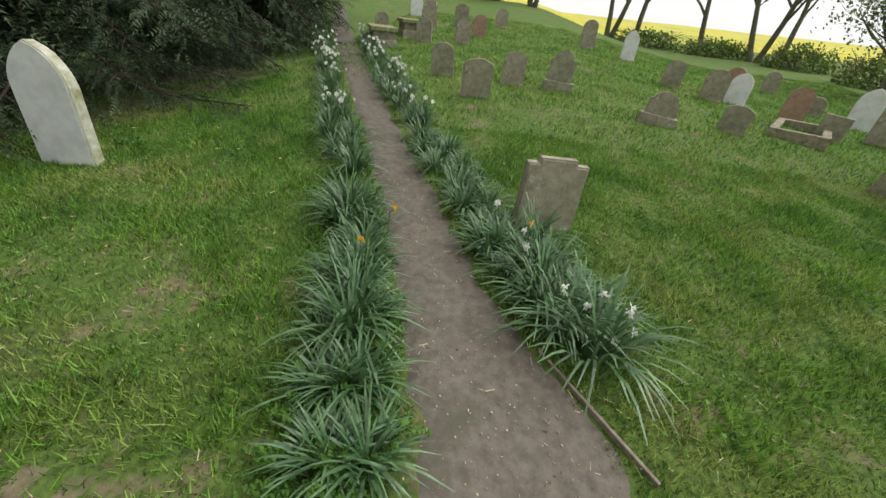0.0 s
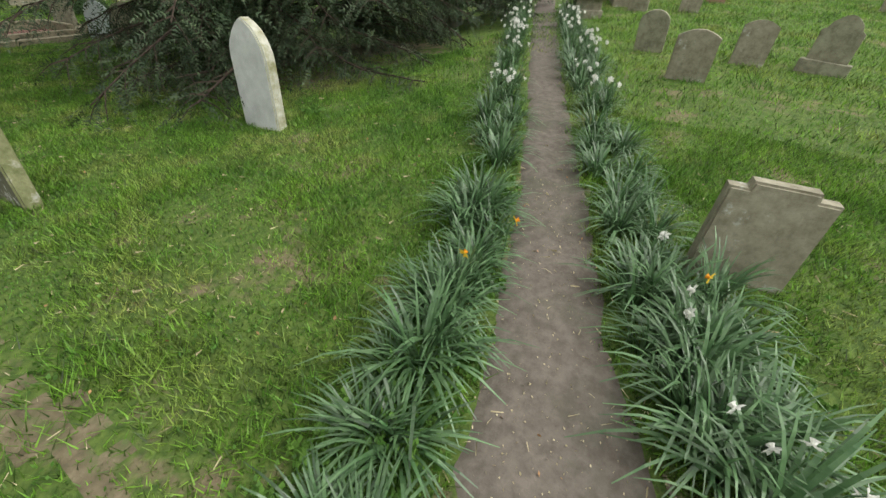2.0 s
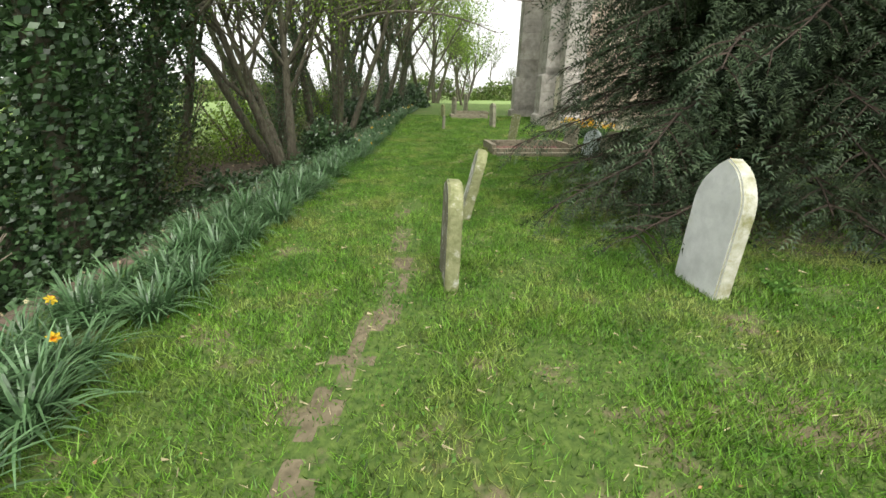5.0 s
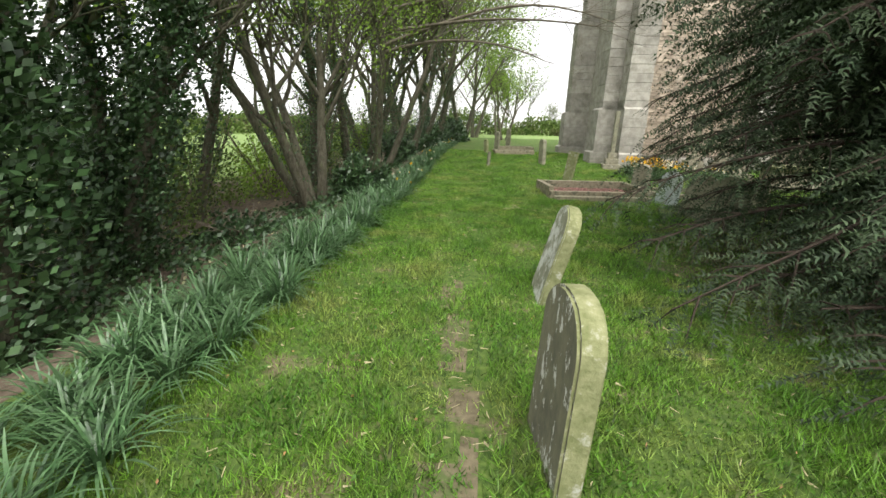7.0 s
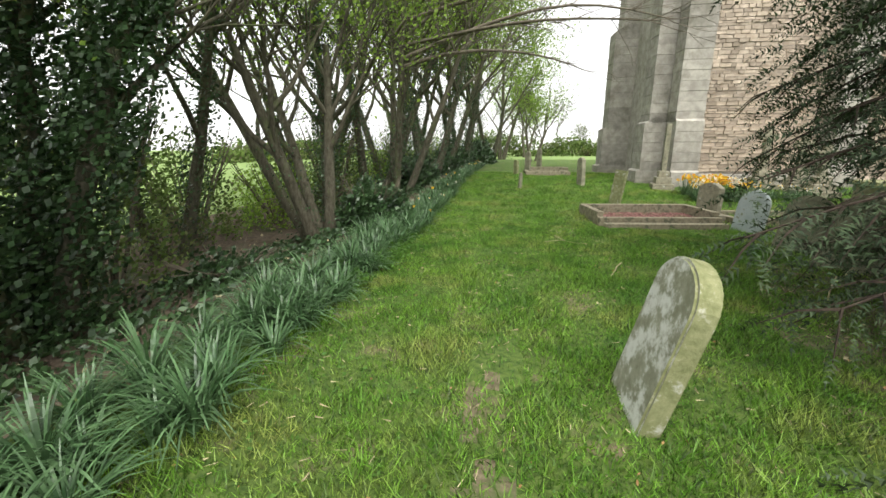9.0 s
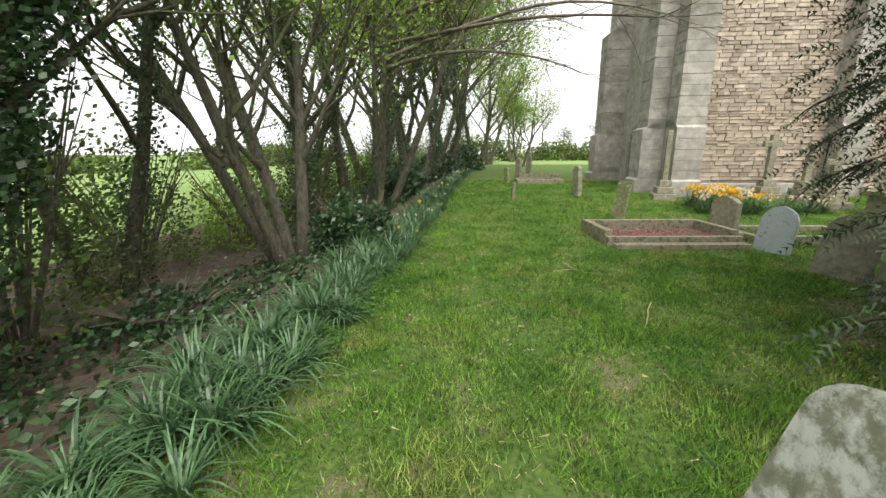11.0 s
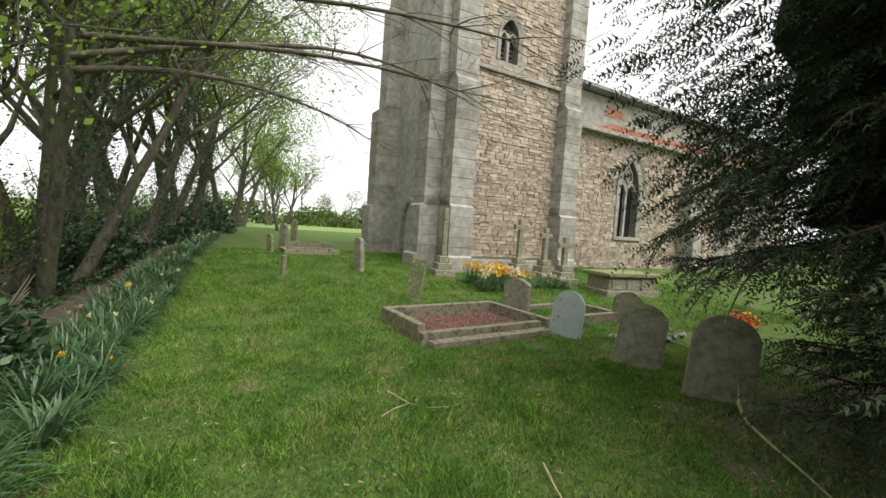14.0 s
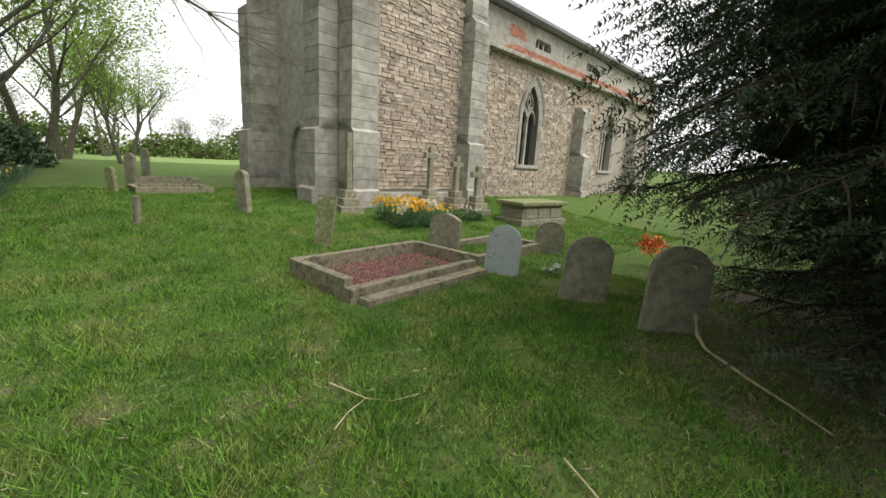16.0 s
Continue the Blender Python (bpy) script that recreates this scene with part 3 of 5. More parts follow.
for x, y, w, h, style, m, label, lean in (
        (7.8, 1.22, 0.52, 0.64, "segment", M_STONE_G, "broad brown headstone with pale lichen at its foot", 1),
        (9.1, 0.55, 0.46, 0.62, "segment", M_STONE_G, "square-shouldered greenish headstone on the grass", 1),
        (9.2, -0.4, 0.5, 0.74, "ogee", M_STONE_D, "dark lichen-spotted headstone on a stepped base", 2),
        (9.1, 2.0, 0.46, 0.62, "round", M_STONE_D, "dark round-topped headstone on the upper slope", -1),
        (15.5, 1.6, 0.6, 0.9, "round", M_STONE_R, "reddish sandstone headstone on the brow", 0),
        (16.5, -2.2, 0.5, 0.9, "round", M_STONE_G, "pale grey headstone on the far slope", 0),
        (15.5, -3.4, 0.45, 0.9, "gothic", M_STONE_W, "small white pointed headstone under the trees", 0),
        (7.66, -1.96, 0.5, 0.54, "ogee", M_STONE_G, "short lichened headstone leaning on the slope", 6),
        (7.73, -3.24, 0.42, 0.46, "segment", M_STONE_D, "short dark headstone leaning on the slope", 8),
        (11.6, -3.5, 0.62, 0.85, "round", M_STONE_D, "dark lichened headstone on the slope", 4),
        (10.6, -4.1, 0.66, 0.9, "round", M_STONE_G, "grey round-topped headstone on the slope", 2),
        (12.4, -5.4, 0.6, 0.9, "round", M_STONE_R, "reddish round-topped headstone on the slope", 2),
        (10.8, -4.75, 0.6, 0.9, "gothic", M_STONE_W, "grey headstone with a whitened foot", 2),
        (10.0, -5.6, 0.62, 0.92, "round", M_STONE_R, "reddish headstone with a whitened foot", 2),
        (8.5, -5.4, 0.42, 0.46, "plain", M_STONE_D, "dark square headstone within low kerbs", 5),
        (10.5, -7.4, 0.5, 0.9, "gothic", M_STONE_W, "small white pointed headstone by the shrubs", 3),
        (5.62, -4.38, 0.5, 0.86, "round", M_STONE_D, "dark narrow headstone leaning to one side", 12),
        (6.3, -5.2, 0.46, 0.8, "round", M_STONE_G, "grey headstone behind a leaning one", 6),
        (8.9, -6.7, 0.5, 0.8, "gothic", M_STONE_G, "grey headstone far down the slope", 3),
        (11.5, -7.0, 0.6, 0.6, "round", M_STONE_D, "dark low headstone far down the slope", 3),
        (15.2, -8.0, 0.6, 0.85, "round", M_STONE_G, "grey headstone under the far trees", 0),
        (13.2, 3.1, 0.6, 0.85, "round", M_STONE_D, "dark headstone among the upper graves", 0),
        (13.6, 2.0, 0.6, 0.95, "gothic", M_STONE_G, "grey pointed headstone among the upper graves", 2),
        (16.0, 3.4, 0.7, 1.0, "round", M_STONE_G, "grey headstone among the upper graves", -2),
        (17.5, 2.4, 0.7, 1.05, "segment", M_STONE_D, "dark headstone among the upper graves", 1),
        (20.0, 4.6, 0.7, 1.0, "gothic", M_STONE_W, "pale headstone among the upper graves", 0),
        (19.0, 0.9, 0.65, 0.9, "round", M_STONE_G, "grey headstone on the brow", 0),
        (14.5, 4.7, 0.6, 0.7, "round", M_STONE_D, "dark squat headstone beside the path", 0)):
    face = math.degrees(math.atan2(y - 0.95, x - 0.2)) - 90
    shrink = 0.75 if w > 0.52 else 1.0
    headstone(x, y, w * shrink, h * shrink, style, m, label, face + random.uniform(-12, 6), lean + random.uniform(-1, 1), random.uniform(-3, 3), 0.11, base=(style == "ogee"))


def cross_memorial(x, y, h, span, label, turn, lean=0.0):
    ob = thing("stone_cross", pose(x, y, height(x, y), 0, lean, turn), label, "cross", "stone crosses")
    for k, (s, z0, z1) in enumerate(((0.78, -0.1, 0.16), (0.56, 0.16, 0.36), (0.38, 0.36, 0.56))):
        bm = bmesh.new()
        made = box(bm, 0, 0, (z0 + z1) / 2, s, s * 0.8, z1 - z0, 0.02)
        part("step", bm, M_STONE_G, ob)
    bm = bmesh.new()
    made = box(bm, 0, 0, (0.5 + h) / 2, 0.17, 0.14, h - 0.5, 0.02)
    part("shaft", bm, M_STONE_D, ob)
    bm = bmesh.new()
    box(bm, 0, 0, h - 0.26, span, 0.135, 0.16, 0.02)
    part("arms", bm, M_STONE_D, ob)
    return ob


cross_memorial(8.6, 19.3, 1.85, 0.55, "mossy stone cross on a stepped base by the tower", 5)
cross_memorial(9.4, 18.95, 1.65, 0.5, "grey stone cross on a stepped base", 5)
cross_memorial(9.4, 18.0, 1.45, 0.58, "yellow-green lichened stone cross on a stepped base", 0)
cross_memorial(5.65, 19.1, 2.0, 0.2, "narrow tall stone cross seen edge-on before the tower buttress", 80)
cross_memorial(24.0, 4.6, 2.6, 0.6, "tall wheel-headed stone cross on a tapering base", -85)


def kerb_grave(cx, cy, turn, length, width, label, fill=True, hk=0.22):
    """Kerbed plot; length along its own x."""
    ob = thing("kerbed_grave", pose(cx, cy, height(cx, cy), 0, 0, turn), label, "grave", "kerbed graves")
    for nm, x, y, sx, sy in (("long_kerb", 0, -width / 2, length, 0.13), ("long_kerb", 0, width / 2, length, 0.13), ("end_kerb", -length / 2 + 0.065, 0, 0.13, width - 0.13), ("end_kerb", length / 2 - 0.065, 0, 0.13, width - 0.13)):
        bm = bmesh.new()
        low = 0.1 if (nm == "long_kerb" and y < 0 and fill) else 0.0
        box(bm, x, y, (hk - low) / 2 - 0.06, sx, sy, hk - low + 0.12, 0.012)
        part(nm, bm, M_KERB, ob)
    if fill:
        bm = bmesh.new()
        box(bm, 0.05, -width / 2 - 0.19, 0.0, length * 0.97, 0.2, 0.15, 0.012)
        part("outer_kerb", bm, M_KERB, ob, "flat mossy outer kerb at ground level")
        V, F = [], []
        b = 0
        for _ in range(3000):
            x, y = random.uniform(-length / 2 + 0.14, length / 2 - 0.14), random.uniform(-width / 2 + 0.08, width / 2 - 0.08)
            s, z = random.uniform(0.012, 0.026), 0.07 + random.uniform(0, 0.02)
            a = random.uniform(0, 6.28)
            b = len(V)
            for k in range(3):
                V.append((x + s * math.cos(a + k * 2.1), y + s * math.sin(a + k * 2.1), z - s * 0.4))
            V.append((x + random.uniform(-0.4, 0.4) * s, y, z + s * 0.6))
            F.extend([(b, b + 1, b + 3), (b + 1, b + 2, b + 3), (b + 2, b, b + 3)])
        V.extend([(-length / 2 + 0.1, -width / 2 + 0.05, 0.06), (length / 2 - 0.1, -width / 2 + 0.05, 0.06), (length / 2 - 0.1, width / 2 - 0.05, 0.06), (-length / 2 + 0.1, width / 2 - 0.05, 0.06)])
        b = len(V) - 4
        F.append((b, b + 1, b + 2, b + 3))
        tagged(link_mesh("chippings", V, F, M_GRAVEL, ob, label="dull red stone chippings with moss"), kind="stuff")
    return ob


kerb_grave(3.76, 14.4, 7, 2.45, 1.28, "kerbed grave filled with dull red chippings", True, 0.27)
headstone(5.16, 14.75, 0.58, 0.82, "segment", M_STONE_G, "small tablet headstone on a plinth at the grave's end", -72, 0, -2, 0.14, base=True)
kerb_grave(6.55, 14.9, 6, 2.3, 1.1, "grassed grave within low lichened kerbs", False, 0.14)
kerb_grave(2.3, 22.9, 5, 1.8, 1.0, "far kerbed grave in the grass", False, 0.18)
kerb_grave(2.6, 26.2, 5, 1.9, 1.0, "far kerbed grave in the grass", False, 0.18)
kerb_grave(8.5, -4.9, -35, 1.7, 0.75, "low kerbs round a grave on the slope", False, 0.16)


def chest_tomb(x, y, turn, l, w, h, label):
    ob = thing("chest_tomb", pose(x, y, height(x, y), 0, 0, turn), label, "tomb", "chest tombs")
    bm = bmesh.new()
    box(bm, 0, 0, 0.02, l * 0.98, w * 0.98, 0.22, 0.02)
    part("base", bm, M_STONE_G, ob)
    bm = bmesh.new()
    box(bm, 0, 0, (h - 0.1) / 2 + 0.05, l * 0.86, w * 0.82, h - 0.16, 0.01)
    part("chest", bm, M_STONE_G, ob)
    for k in (-1, 0, 1):
        bm = bmesh.new()
        box(bm, k * l * 0.27, -w * 0.42, h * 0.48, l * 0.22, 0.03, h * 0.45, 0.008)
        part("side_panel", bm, M_STONE_G, ob)
    bm = bmesh.new()
    box(bm, 0, 0, h - 0.04, l, w, 0.11, 0.025)
    part("ledger", bm, M_STONE_Y, ob, "mossy overhanging ledger slab")
    return ob


chest_tomb(10.55, 16.75, -4, 2.1, 1.05, 0.62, "low stone chest tomb with a mossy overhanging slab")
chest_tomb(12.2, 4.1, 20, 1.4, 0.7, 0.42, "old chest tomb beside the path")
chest_tomb(14.2, 3.7, 20, 1.4, 0.7, 0.42, "old chest tomb among the upper graves")


# ---- yews ----
def spray(V, F, p, d, size):
    """One flat yew shoot: a rib with needles to both sides."""
    d = d.normalized()
    s = d.cross(Vector((0, 0, 1)))
    s = s.normalized() if s.length > 0.1 else Vector((1, 0, 0))
    roll = random.uniform(-1.2, 1.2)
    s = s * math.cos(roll) + d.cross(s) * math.sin(roll)
    droop = Vector((0, 0, -0.25))
    n = 5
    for k in range(n):
        t = k / n
        q = p + d * size * t + droop * size * t * t
        w = size * 0.34 * (1 - 0.6 * t)
        for sg in (-1, 1):
            b = len(V)
            tip = q + (s * sg + d * 0.9).normalized() * w + Vector((0, 0, random.uniform(-0.02, 0.02)))
            V.extend([q, q + d * size * 0.1, tip])
            F.append((b, b + 1, b + 2))
    b = len(V)
    V.extend([p + d * size * 0.8 + droop * size * 0.6, p + d * size * 0.8 + droop * size * 0.6 + s * size * 0.07, p + d * size * 1.15 + droop * size])
    F.append((b, b + 1, b + 2))


def open_round(az, z):
    return 99.0


def open_to_graves(az, z):
    """The low boughs are cut back on the side of the graves."""
    if 35 < az < 152:
        return 2.4 if z < 1.6 else (4.3 if az < 125 else 3.6)
    return 3.1 if 152 <= az < 178 else 99.0


def yew(x, y, label, reach, h, boughs, seed, low=0.5, core=1.0, size=1.0, clear=open_round):
    """reach: how far the boughs spread at the foot; h: height; boughs of flat drooping shoots leave the stem at all heights."""
    random.seed(seed)
    ob = thing("yew_tree", pose(x, y, height(x, y)), label, "tree")
    V, F = [], []
    for k in range(6):
        a = k * 1.1
        tube(V, F, [(0.26 * math.cos(a), 0.26 * math.sin(a), -0.2), (0.2 * math.cos(a), 0.2 * math.sin(a), 1.0), (0.35 * math.cos(a), 0.35 * math.sin(a), h * 0.55)], [0.22, 0.17, 0.06], 7)
    link_mesh("trunk", V, F, M_BARK, ob, True)
    V, F, VB, FB = [], [], [], []
    for n in range(boughs):
        u = (n + random.random()) / boughs
        z0 = 0.45 + (h - 0.9) * u ** 1.25
        a = n * 2.39996 + random.uniform(-0.3, 0.3)
        full = reach * (1 - 0.8 * u ** 1.5) * random.uniform(0.78, 1.1)
        az = math.degrees(a) % 360
        full = min(full, clear(az, z0) * random.uniform(0.88, 1.0))
        floor_z = low + (1.0 if 35 < az < 160 else 0.0) + random.uniform(0, 0.4)
        d = Vector((math.cos(a), math.sin(a), 0))
        sag = random.uniform(0.05, 0.13) * full + 0.16 * full * u
        pts = []
        for i in range(9):
            t = i / 8
            wob = Vector((-d.y, d.x, 0.3)) * (0.28 * math.sin(t * 4 + n) + 0.08 * math.sin(t * 11 + 2 * n)) * t
            p = d * full * t + wob + Vector((0, 0, z0 + 0.75 * full * 0.35 * t - (sag + 0.26 * full) * t * t))
            p.z = max(p.z, min(z0, floor_z))
            pts.append(p)
        tube(VB, FB, pts, [0.03 * (1 - 0.88 * i / 8) + 0.003 for i in range(9)], 5)
        count = max(6, int(full / 0.11))
        for k in range(count):
            t = 0.3 + 0.7 * (k + random.random()) / count
            f = t * 8
            i = min(7, int(f))
            q = pts[i].lerp(pts[i + 1], f - i)
            along = (pts[i + 1] - pts[i]).normalized()
            for sg in (-1, 1):
                side = Vector((-along.y, along.x, 0)) * sg
                bd = (side * random.uniform(0.5, 1.0) + along * random.uniform(0.5, 1.0) + Vector((0, 0, random.gauss(-0.02, 0.2)))).normalized()
                ln = (0.75 - 0.45 * t) * random.uniform(0.7, 1.5) * (0.6 + 0.1 * full)
                steps_n = max(2, int(ln / (0.09 * size)))
                for m in range(steps_n):
                    w = (m + 0.7) / steps_n
                    p = q + bd * ln * w + Vector((0, 0, -0.35 * ln * w * w))
                    if p.z < 0.12:
                        continue
                    sd = bd + Vector((random.gauss(0, 0.45), random.gauss(0, 0.45), random.gauss(-0.22, 0.25)))
                    spray(V, F, p, sd, random.uniform(0.12, 0.24) * size)
                if k % 3 == 0:
                    tube(VB, FB, [q, q + bd * ln * 0.5 - Vector((0, 0, 0.06 * ln)), q + bd * ln - Vector((0, 0, 0.35 * ln))], [0.012, 0.008, 0.003], 3)
    for n in range(int(215 * boughs)):
        u = Vector((random.gauss(0, 1), random.gauss(0, 1), random.gauss(0, 0.9))).normalized()
        lump = 0.72 + 0.75 * noise.noise(u * 2.3 + Vector((x, y, 3))) + 0.35 * noise.noise(u * 6 + Vector((x, y, 9)))
        r = lump * random.uniform(0.68, 1.04)
        p = Vector((u.x * reach * 0.86 * r, u.y * reach * 0.86 * r, h * 0.5 + u.z * h * 0.52 * r))
        if p.z < low + (1.1 if 35 < math.degrees(math.atan2(p.y, p.x)) < 160 else 0.1):
            continue
        d = Vector((u.x, u.y, 0.2 * u.z - 0.3)) + Vector((random.gauss(0, 0.4), random.gauss(0, 0.4), random.gauss(0, 0.25)))
        spray(V, F, p, d, random.uniform(0.16, 0.32) * size)
    link_mesh("needle_sprays", V, F, M_YEW, ob, label="drooping dark green needle sprays")
    tagged(link_mesh("fine_shoots", VB, FB, M_YEWBARK, ob), kind="stuff")
    # added closed hull, coloured near-black so gaps between sprays look shaded
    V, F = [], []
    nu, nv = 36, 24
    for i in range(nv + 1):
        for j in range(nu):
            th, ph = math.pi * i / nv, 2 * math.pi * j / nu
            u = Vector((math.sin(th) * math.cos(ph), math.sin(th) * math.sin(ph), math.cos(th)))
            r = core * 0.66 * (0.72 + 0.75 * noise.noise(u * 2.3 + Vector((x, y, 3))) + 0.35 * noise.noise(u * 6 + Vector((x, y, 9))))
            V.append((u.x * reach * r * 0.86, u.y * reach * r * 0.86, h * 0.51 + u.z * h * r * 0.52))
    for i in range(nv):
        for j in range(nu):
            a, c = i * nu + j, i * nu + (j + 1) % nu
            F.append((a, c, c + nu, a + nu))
    link_mesh("shade_hull", V, F, M_YEWSHADE, ob, label="near-black hull standing in for the dense crown's inner shade")
    return ob


yew(6.5, 8.5, "broad dark yew with boughs drooping to the ground", 4.25, 8.6, 200, 3, 0.22, clear=open_to_graves)
yew(11.4, 7.6, "dark yew overhanging the path further on", 3.1, 6.2, 70, 4, 0.7, size=1.5)
yew(17.0, 9.2, "rounded dark yew at the end of the path", 2.8, 6.2, 50, 5, 1.2, size=1.8)


# ---- deciduous trees ----
def leaf_quad(V, F, p, size):
    n = Vector((random.gauss(0, 1), random.gauss(0, 1), random.gauss(0, 1))).normalized()
    a = n.orthogonal().normalized() * size
    b = n.cross(a) * 0.62
    k = len(V)
    V.extend([p - a, p + b, p + a, p - b])
    F.append((k, k + 1, k + 2, k + 3))


def grow(V, F, tips, p, d, length, radius, level, spread, up, sides):
    pts, rad = [p.copy()], [radius]
    n = 4 if level > 0 else 6
    for i in range(n):
        d = (d + Vector((random.gauss(0, 0.12), random.gauss(0, 0.12), random.gauss(0, 0.1) + up * 0.07))).normalized()
        p = p + d * length / n
        pts.append(p.copy())
        rad.append(radius * (1 - 0.62 * (i + 1) / n))
    tube(V, F, pts, rad, max(3, sides))
    if level >= 3:
        tips.append((pts[2], d))
        tips.append((p, d))
        for k in range(3):
            e = (d * 0.9 + Vector((random.gauss(0, 0.5), random.gauss(0, 0.5), random.gauss(0.1, 0.4)))).normalized()
            o = pts[random.randint(1, n)]
            tube(V, F, [o, o + e * random.uniform(0.25, 0.6)], [0.006, 0.003], 3)
        return
    kids = (5, 5, 4)[level]
    for k in range(kids):
        t = random.uniform(0.35, 1.0) if level else random.uniform(0.45, 1.0)
        j = min(n, max(1, round(t * n)))
        side = Vector((random.gauss(0, 1), random.gauss(0, 1), random.gauss(0, 0.6)))
        nd = (d * (1 - spread) + side.normalized() * spread + Vector((0, 0, up * 0.2))).normalized()
        grow(V, F, tips, pts[j], nd, length * random.uniform(0.5, 0.75), rad[j] * 0.62, level + 1, spread, up, sides - 2)


def tree(x, y, h, label, seed, stems=1, radius=0.16, lean=(0, 0), leaves=900, leaf=0.05, leaf_mat=None, ivy=0, ivy_to=4.0, spread=0.55, up=1.0, first=0.45, scatter=0.35, mass=0.0):
    random.seed(seed)
    ob = thing("tree", pose(x, y, height(x, y)), label, "tree", "trees round the churchyard")
    V, F, tips = [], [], []
    stem_pts = []
    for s in range(stems):
        a = s * 6.28 / max(1, stems) + random.random()
        d = Vector((lean[0] + (0.28 * math.cos(a) if stems > 1 else 0), lean[1] + (0.28 * math.sin(a) if stems > 1 else 0), 1)).normalized()
        base = Vector((0.15 * math.cos(a) * (stems > 1), 0.15 * math.sin(a) * (stems > 1), -0.3))
        L = h * first * 1.25
        p, pts, rad = base, [base], [radius * 1.35]
        for i in range(6):
            d = (d + Vector((random.gauss(0, 0.05), random.gauss(0, 0.05), 0.05))).normalized()
            p = p + d * L / 6
            pts.append(p)
            rad.append(radius * (1.05 - 0.1 * i))
        stem_pts.append((pts, rad))
        tube(V, F, pts, rad, 9)
        for k in range(6):
            j = random.choice((3, 4, 5, 6, 6))
            side = Vector((random.gauss(0, 1), random.gauss(0, 1), 0.35)).normalized()
            grow(V, F, tips, pts[j], (d * (1 - spread) + side * spread).normalized(), h * random.uniform(0.26, 0.42), rad[j] * 0.6, 1, spread, up, 7)
    link_mesh("trunk", V, F, M_BARK, ob, True, "grey-brown trunk, limbs and fine twigs")
    V, F = [], []
    for k in range(leaves):
        p, d = random.choice(tips)
        leaf_quad(V, F, p + Vector((random.gauss(0, scatter), random.gauss(0, scatter), random.gauss(0, scatter))), leaf * (1.0 if y < 10 else 1.1) * random.uniform(0.6, 1.3))
    if leaves:
        link_mesh("crown", V, F, leaf_mat or M_SPRING, ob, label="sparse young leaves")
    if ivy:
        V, F = [], []
        for k in range(ivy):
            pts, rad = random.choice(stem_pts)
            t = random.random() ** 0.8 * min(5.99, ivy_to / (h * first * 1.25) * 6)
            j = int(t)
            q = pts[j].lerp(pts[j + 1], t - j)
            a = random.uniform(0, 6.28)
            r = rad[j] * (1.0 + abs(random.gauss(0, 1.5)))
            if mass:
                r = max(r, mass * random.random() ** 0.6 * (0.75 + 0.9 * noise.noise((a * 0.9 + x, q.z * 0.9, y))))
            leaf_quad(V, F, q + Vector((math.cos(a) * r, math.sin(a) * r, random.gauss(0, 0.1))), random.uniform(0.022, 0.045) * (1.25 if mass else 1.0))
        link_mesh("ivy", V, F, M_IVY, ob, label="dark glossy ivy climbing the trunk")
    return ob


IVYT = "ivy-clad tree with fresh sparse leaves on the bank"
tree(-3.3, 6.1, 8, IVYT, 21, 2, 0.15, (-0.02, 0.02), 3500, 0.035, M_SPRING, 24000, 6, first=0.55, mass=0.55)
tree(-4.3, 8.3, 8.5, IVYT, 22, 3, 0.12, (0, 0), 9000, 0.036, M_SPRING, 24000, 5.5, first=0.5, mass=0.6)
tree(-5.0, 5.2, 9, IVYT, 31, 2, 0.13, (0, 0), 8000, 0.04, M_SPRING, 18000, 6, mass=0.8)
tree(-3.2, 13.2, 8, "leaning multi-stemmed tree with bare boughs on the bank", 23, 4, 0.125, (-0.3, -0.1), 9000, 0.036, M_SPRING, 600, 3)
tree(-4.2, 15.6, 10, IVYT, 24, 1, 0.15, (0, 0), 9000, 0.04, M_SPRING, 5000, 6)
tree(-3.9, 18.6, 11, IVYT, 25, 2, 0.15, (0.05, 0), 9000, 0.045, M_SPRING, 5000, 6)
tree(-3.0, 18.4, 11, "large grey tree reaching long bare boughs over the grass", 26, 3, 0.12, (0.22, 0.0), 4000, 0.036, M_SPRING, 800, 3, spread=0.62, up=0.5)
tree(-4.6, 22.5, 11, IVYT, 27, 2, 0.16, (0, 0), 8000, 0.05, M_SPRING, 3600, 6)
tree(-2.8, 25.5, 11, IVYT, 28, 2, 0.15, (0.08, 0), 8000, 0.05, M_SPRING, 3000, 5)
tree(-2.3, 30, 11, IVYT, 29, 2, 0.16, (0.05, 0), 9000, 0.06, M_SPRING, 2400, 5)
tree(-0.9, 36, 11, IVYT, 30, 2, 0.17, (0.05, 0), 10000, 0.07, M_SPRING, 1800, 5)
tree(2.7, 42, 7.5, "young field tree in bright new leaf", 32, 2, 0.12, (0.0, 0), 3200, 0.06, M_SPRING, scatter=0.5)
tree(-0.2, 48, 10, IVYT, 33, 2, 0.2, (0.1, 0), 6000, 0.08, M_SPRING, 800, 5)
tree(2.6, 60, 8, "young field tree in bright new leaf", 34, 2, 0.16, (0.1, 0), 6000, 0.09, M_SPRING, scatter=0.5)
tree(-2.5, 21.8, 11, IVYT, 38, 2, 0.15, (0.06, 0), 9000, 0.045, M_SPRING, 6000, 6)
tree(-2.3, 28.0, 11, IVYT, 39, 2, 0.15, (0.06, 0), 9000, 0.05, M_SPRING, 4000, 5)
tree(-5.5, 11.5, 9, IVYT, 35, 2, 0.11, (0.05, 0), 9000, 0.04, M_SPRING, 4000, 5)
tree(-5.8, 17.5, 10, IVYT, 36, 2, 0.12, (0.05, 0), 9000, 0.04, M_SPRING, 3000, 5)
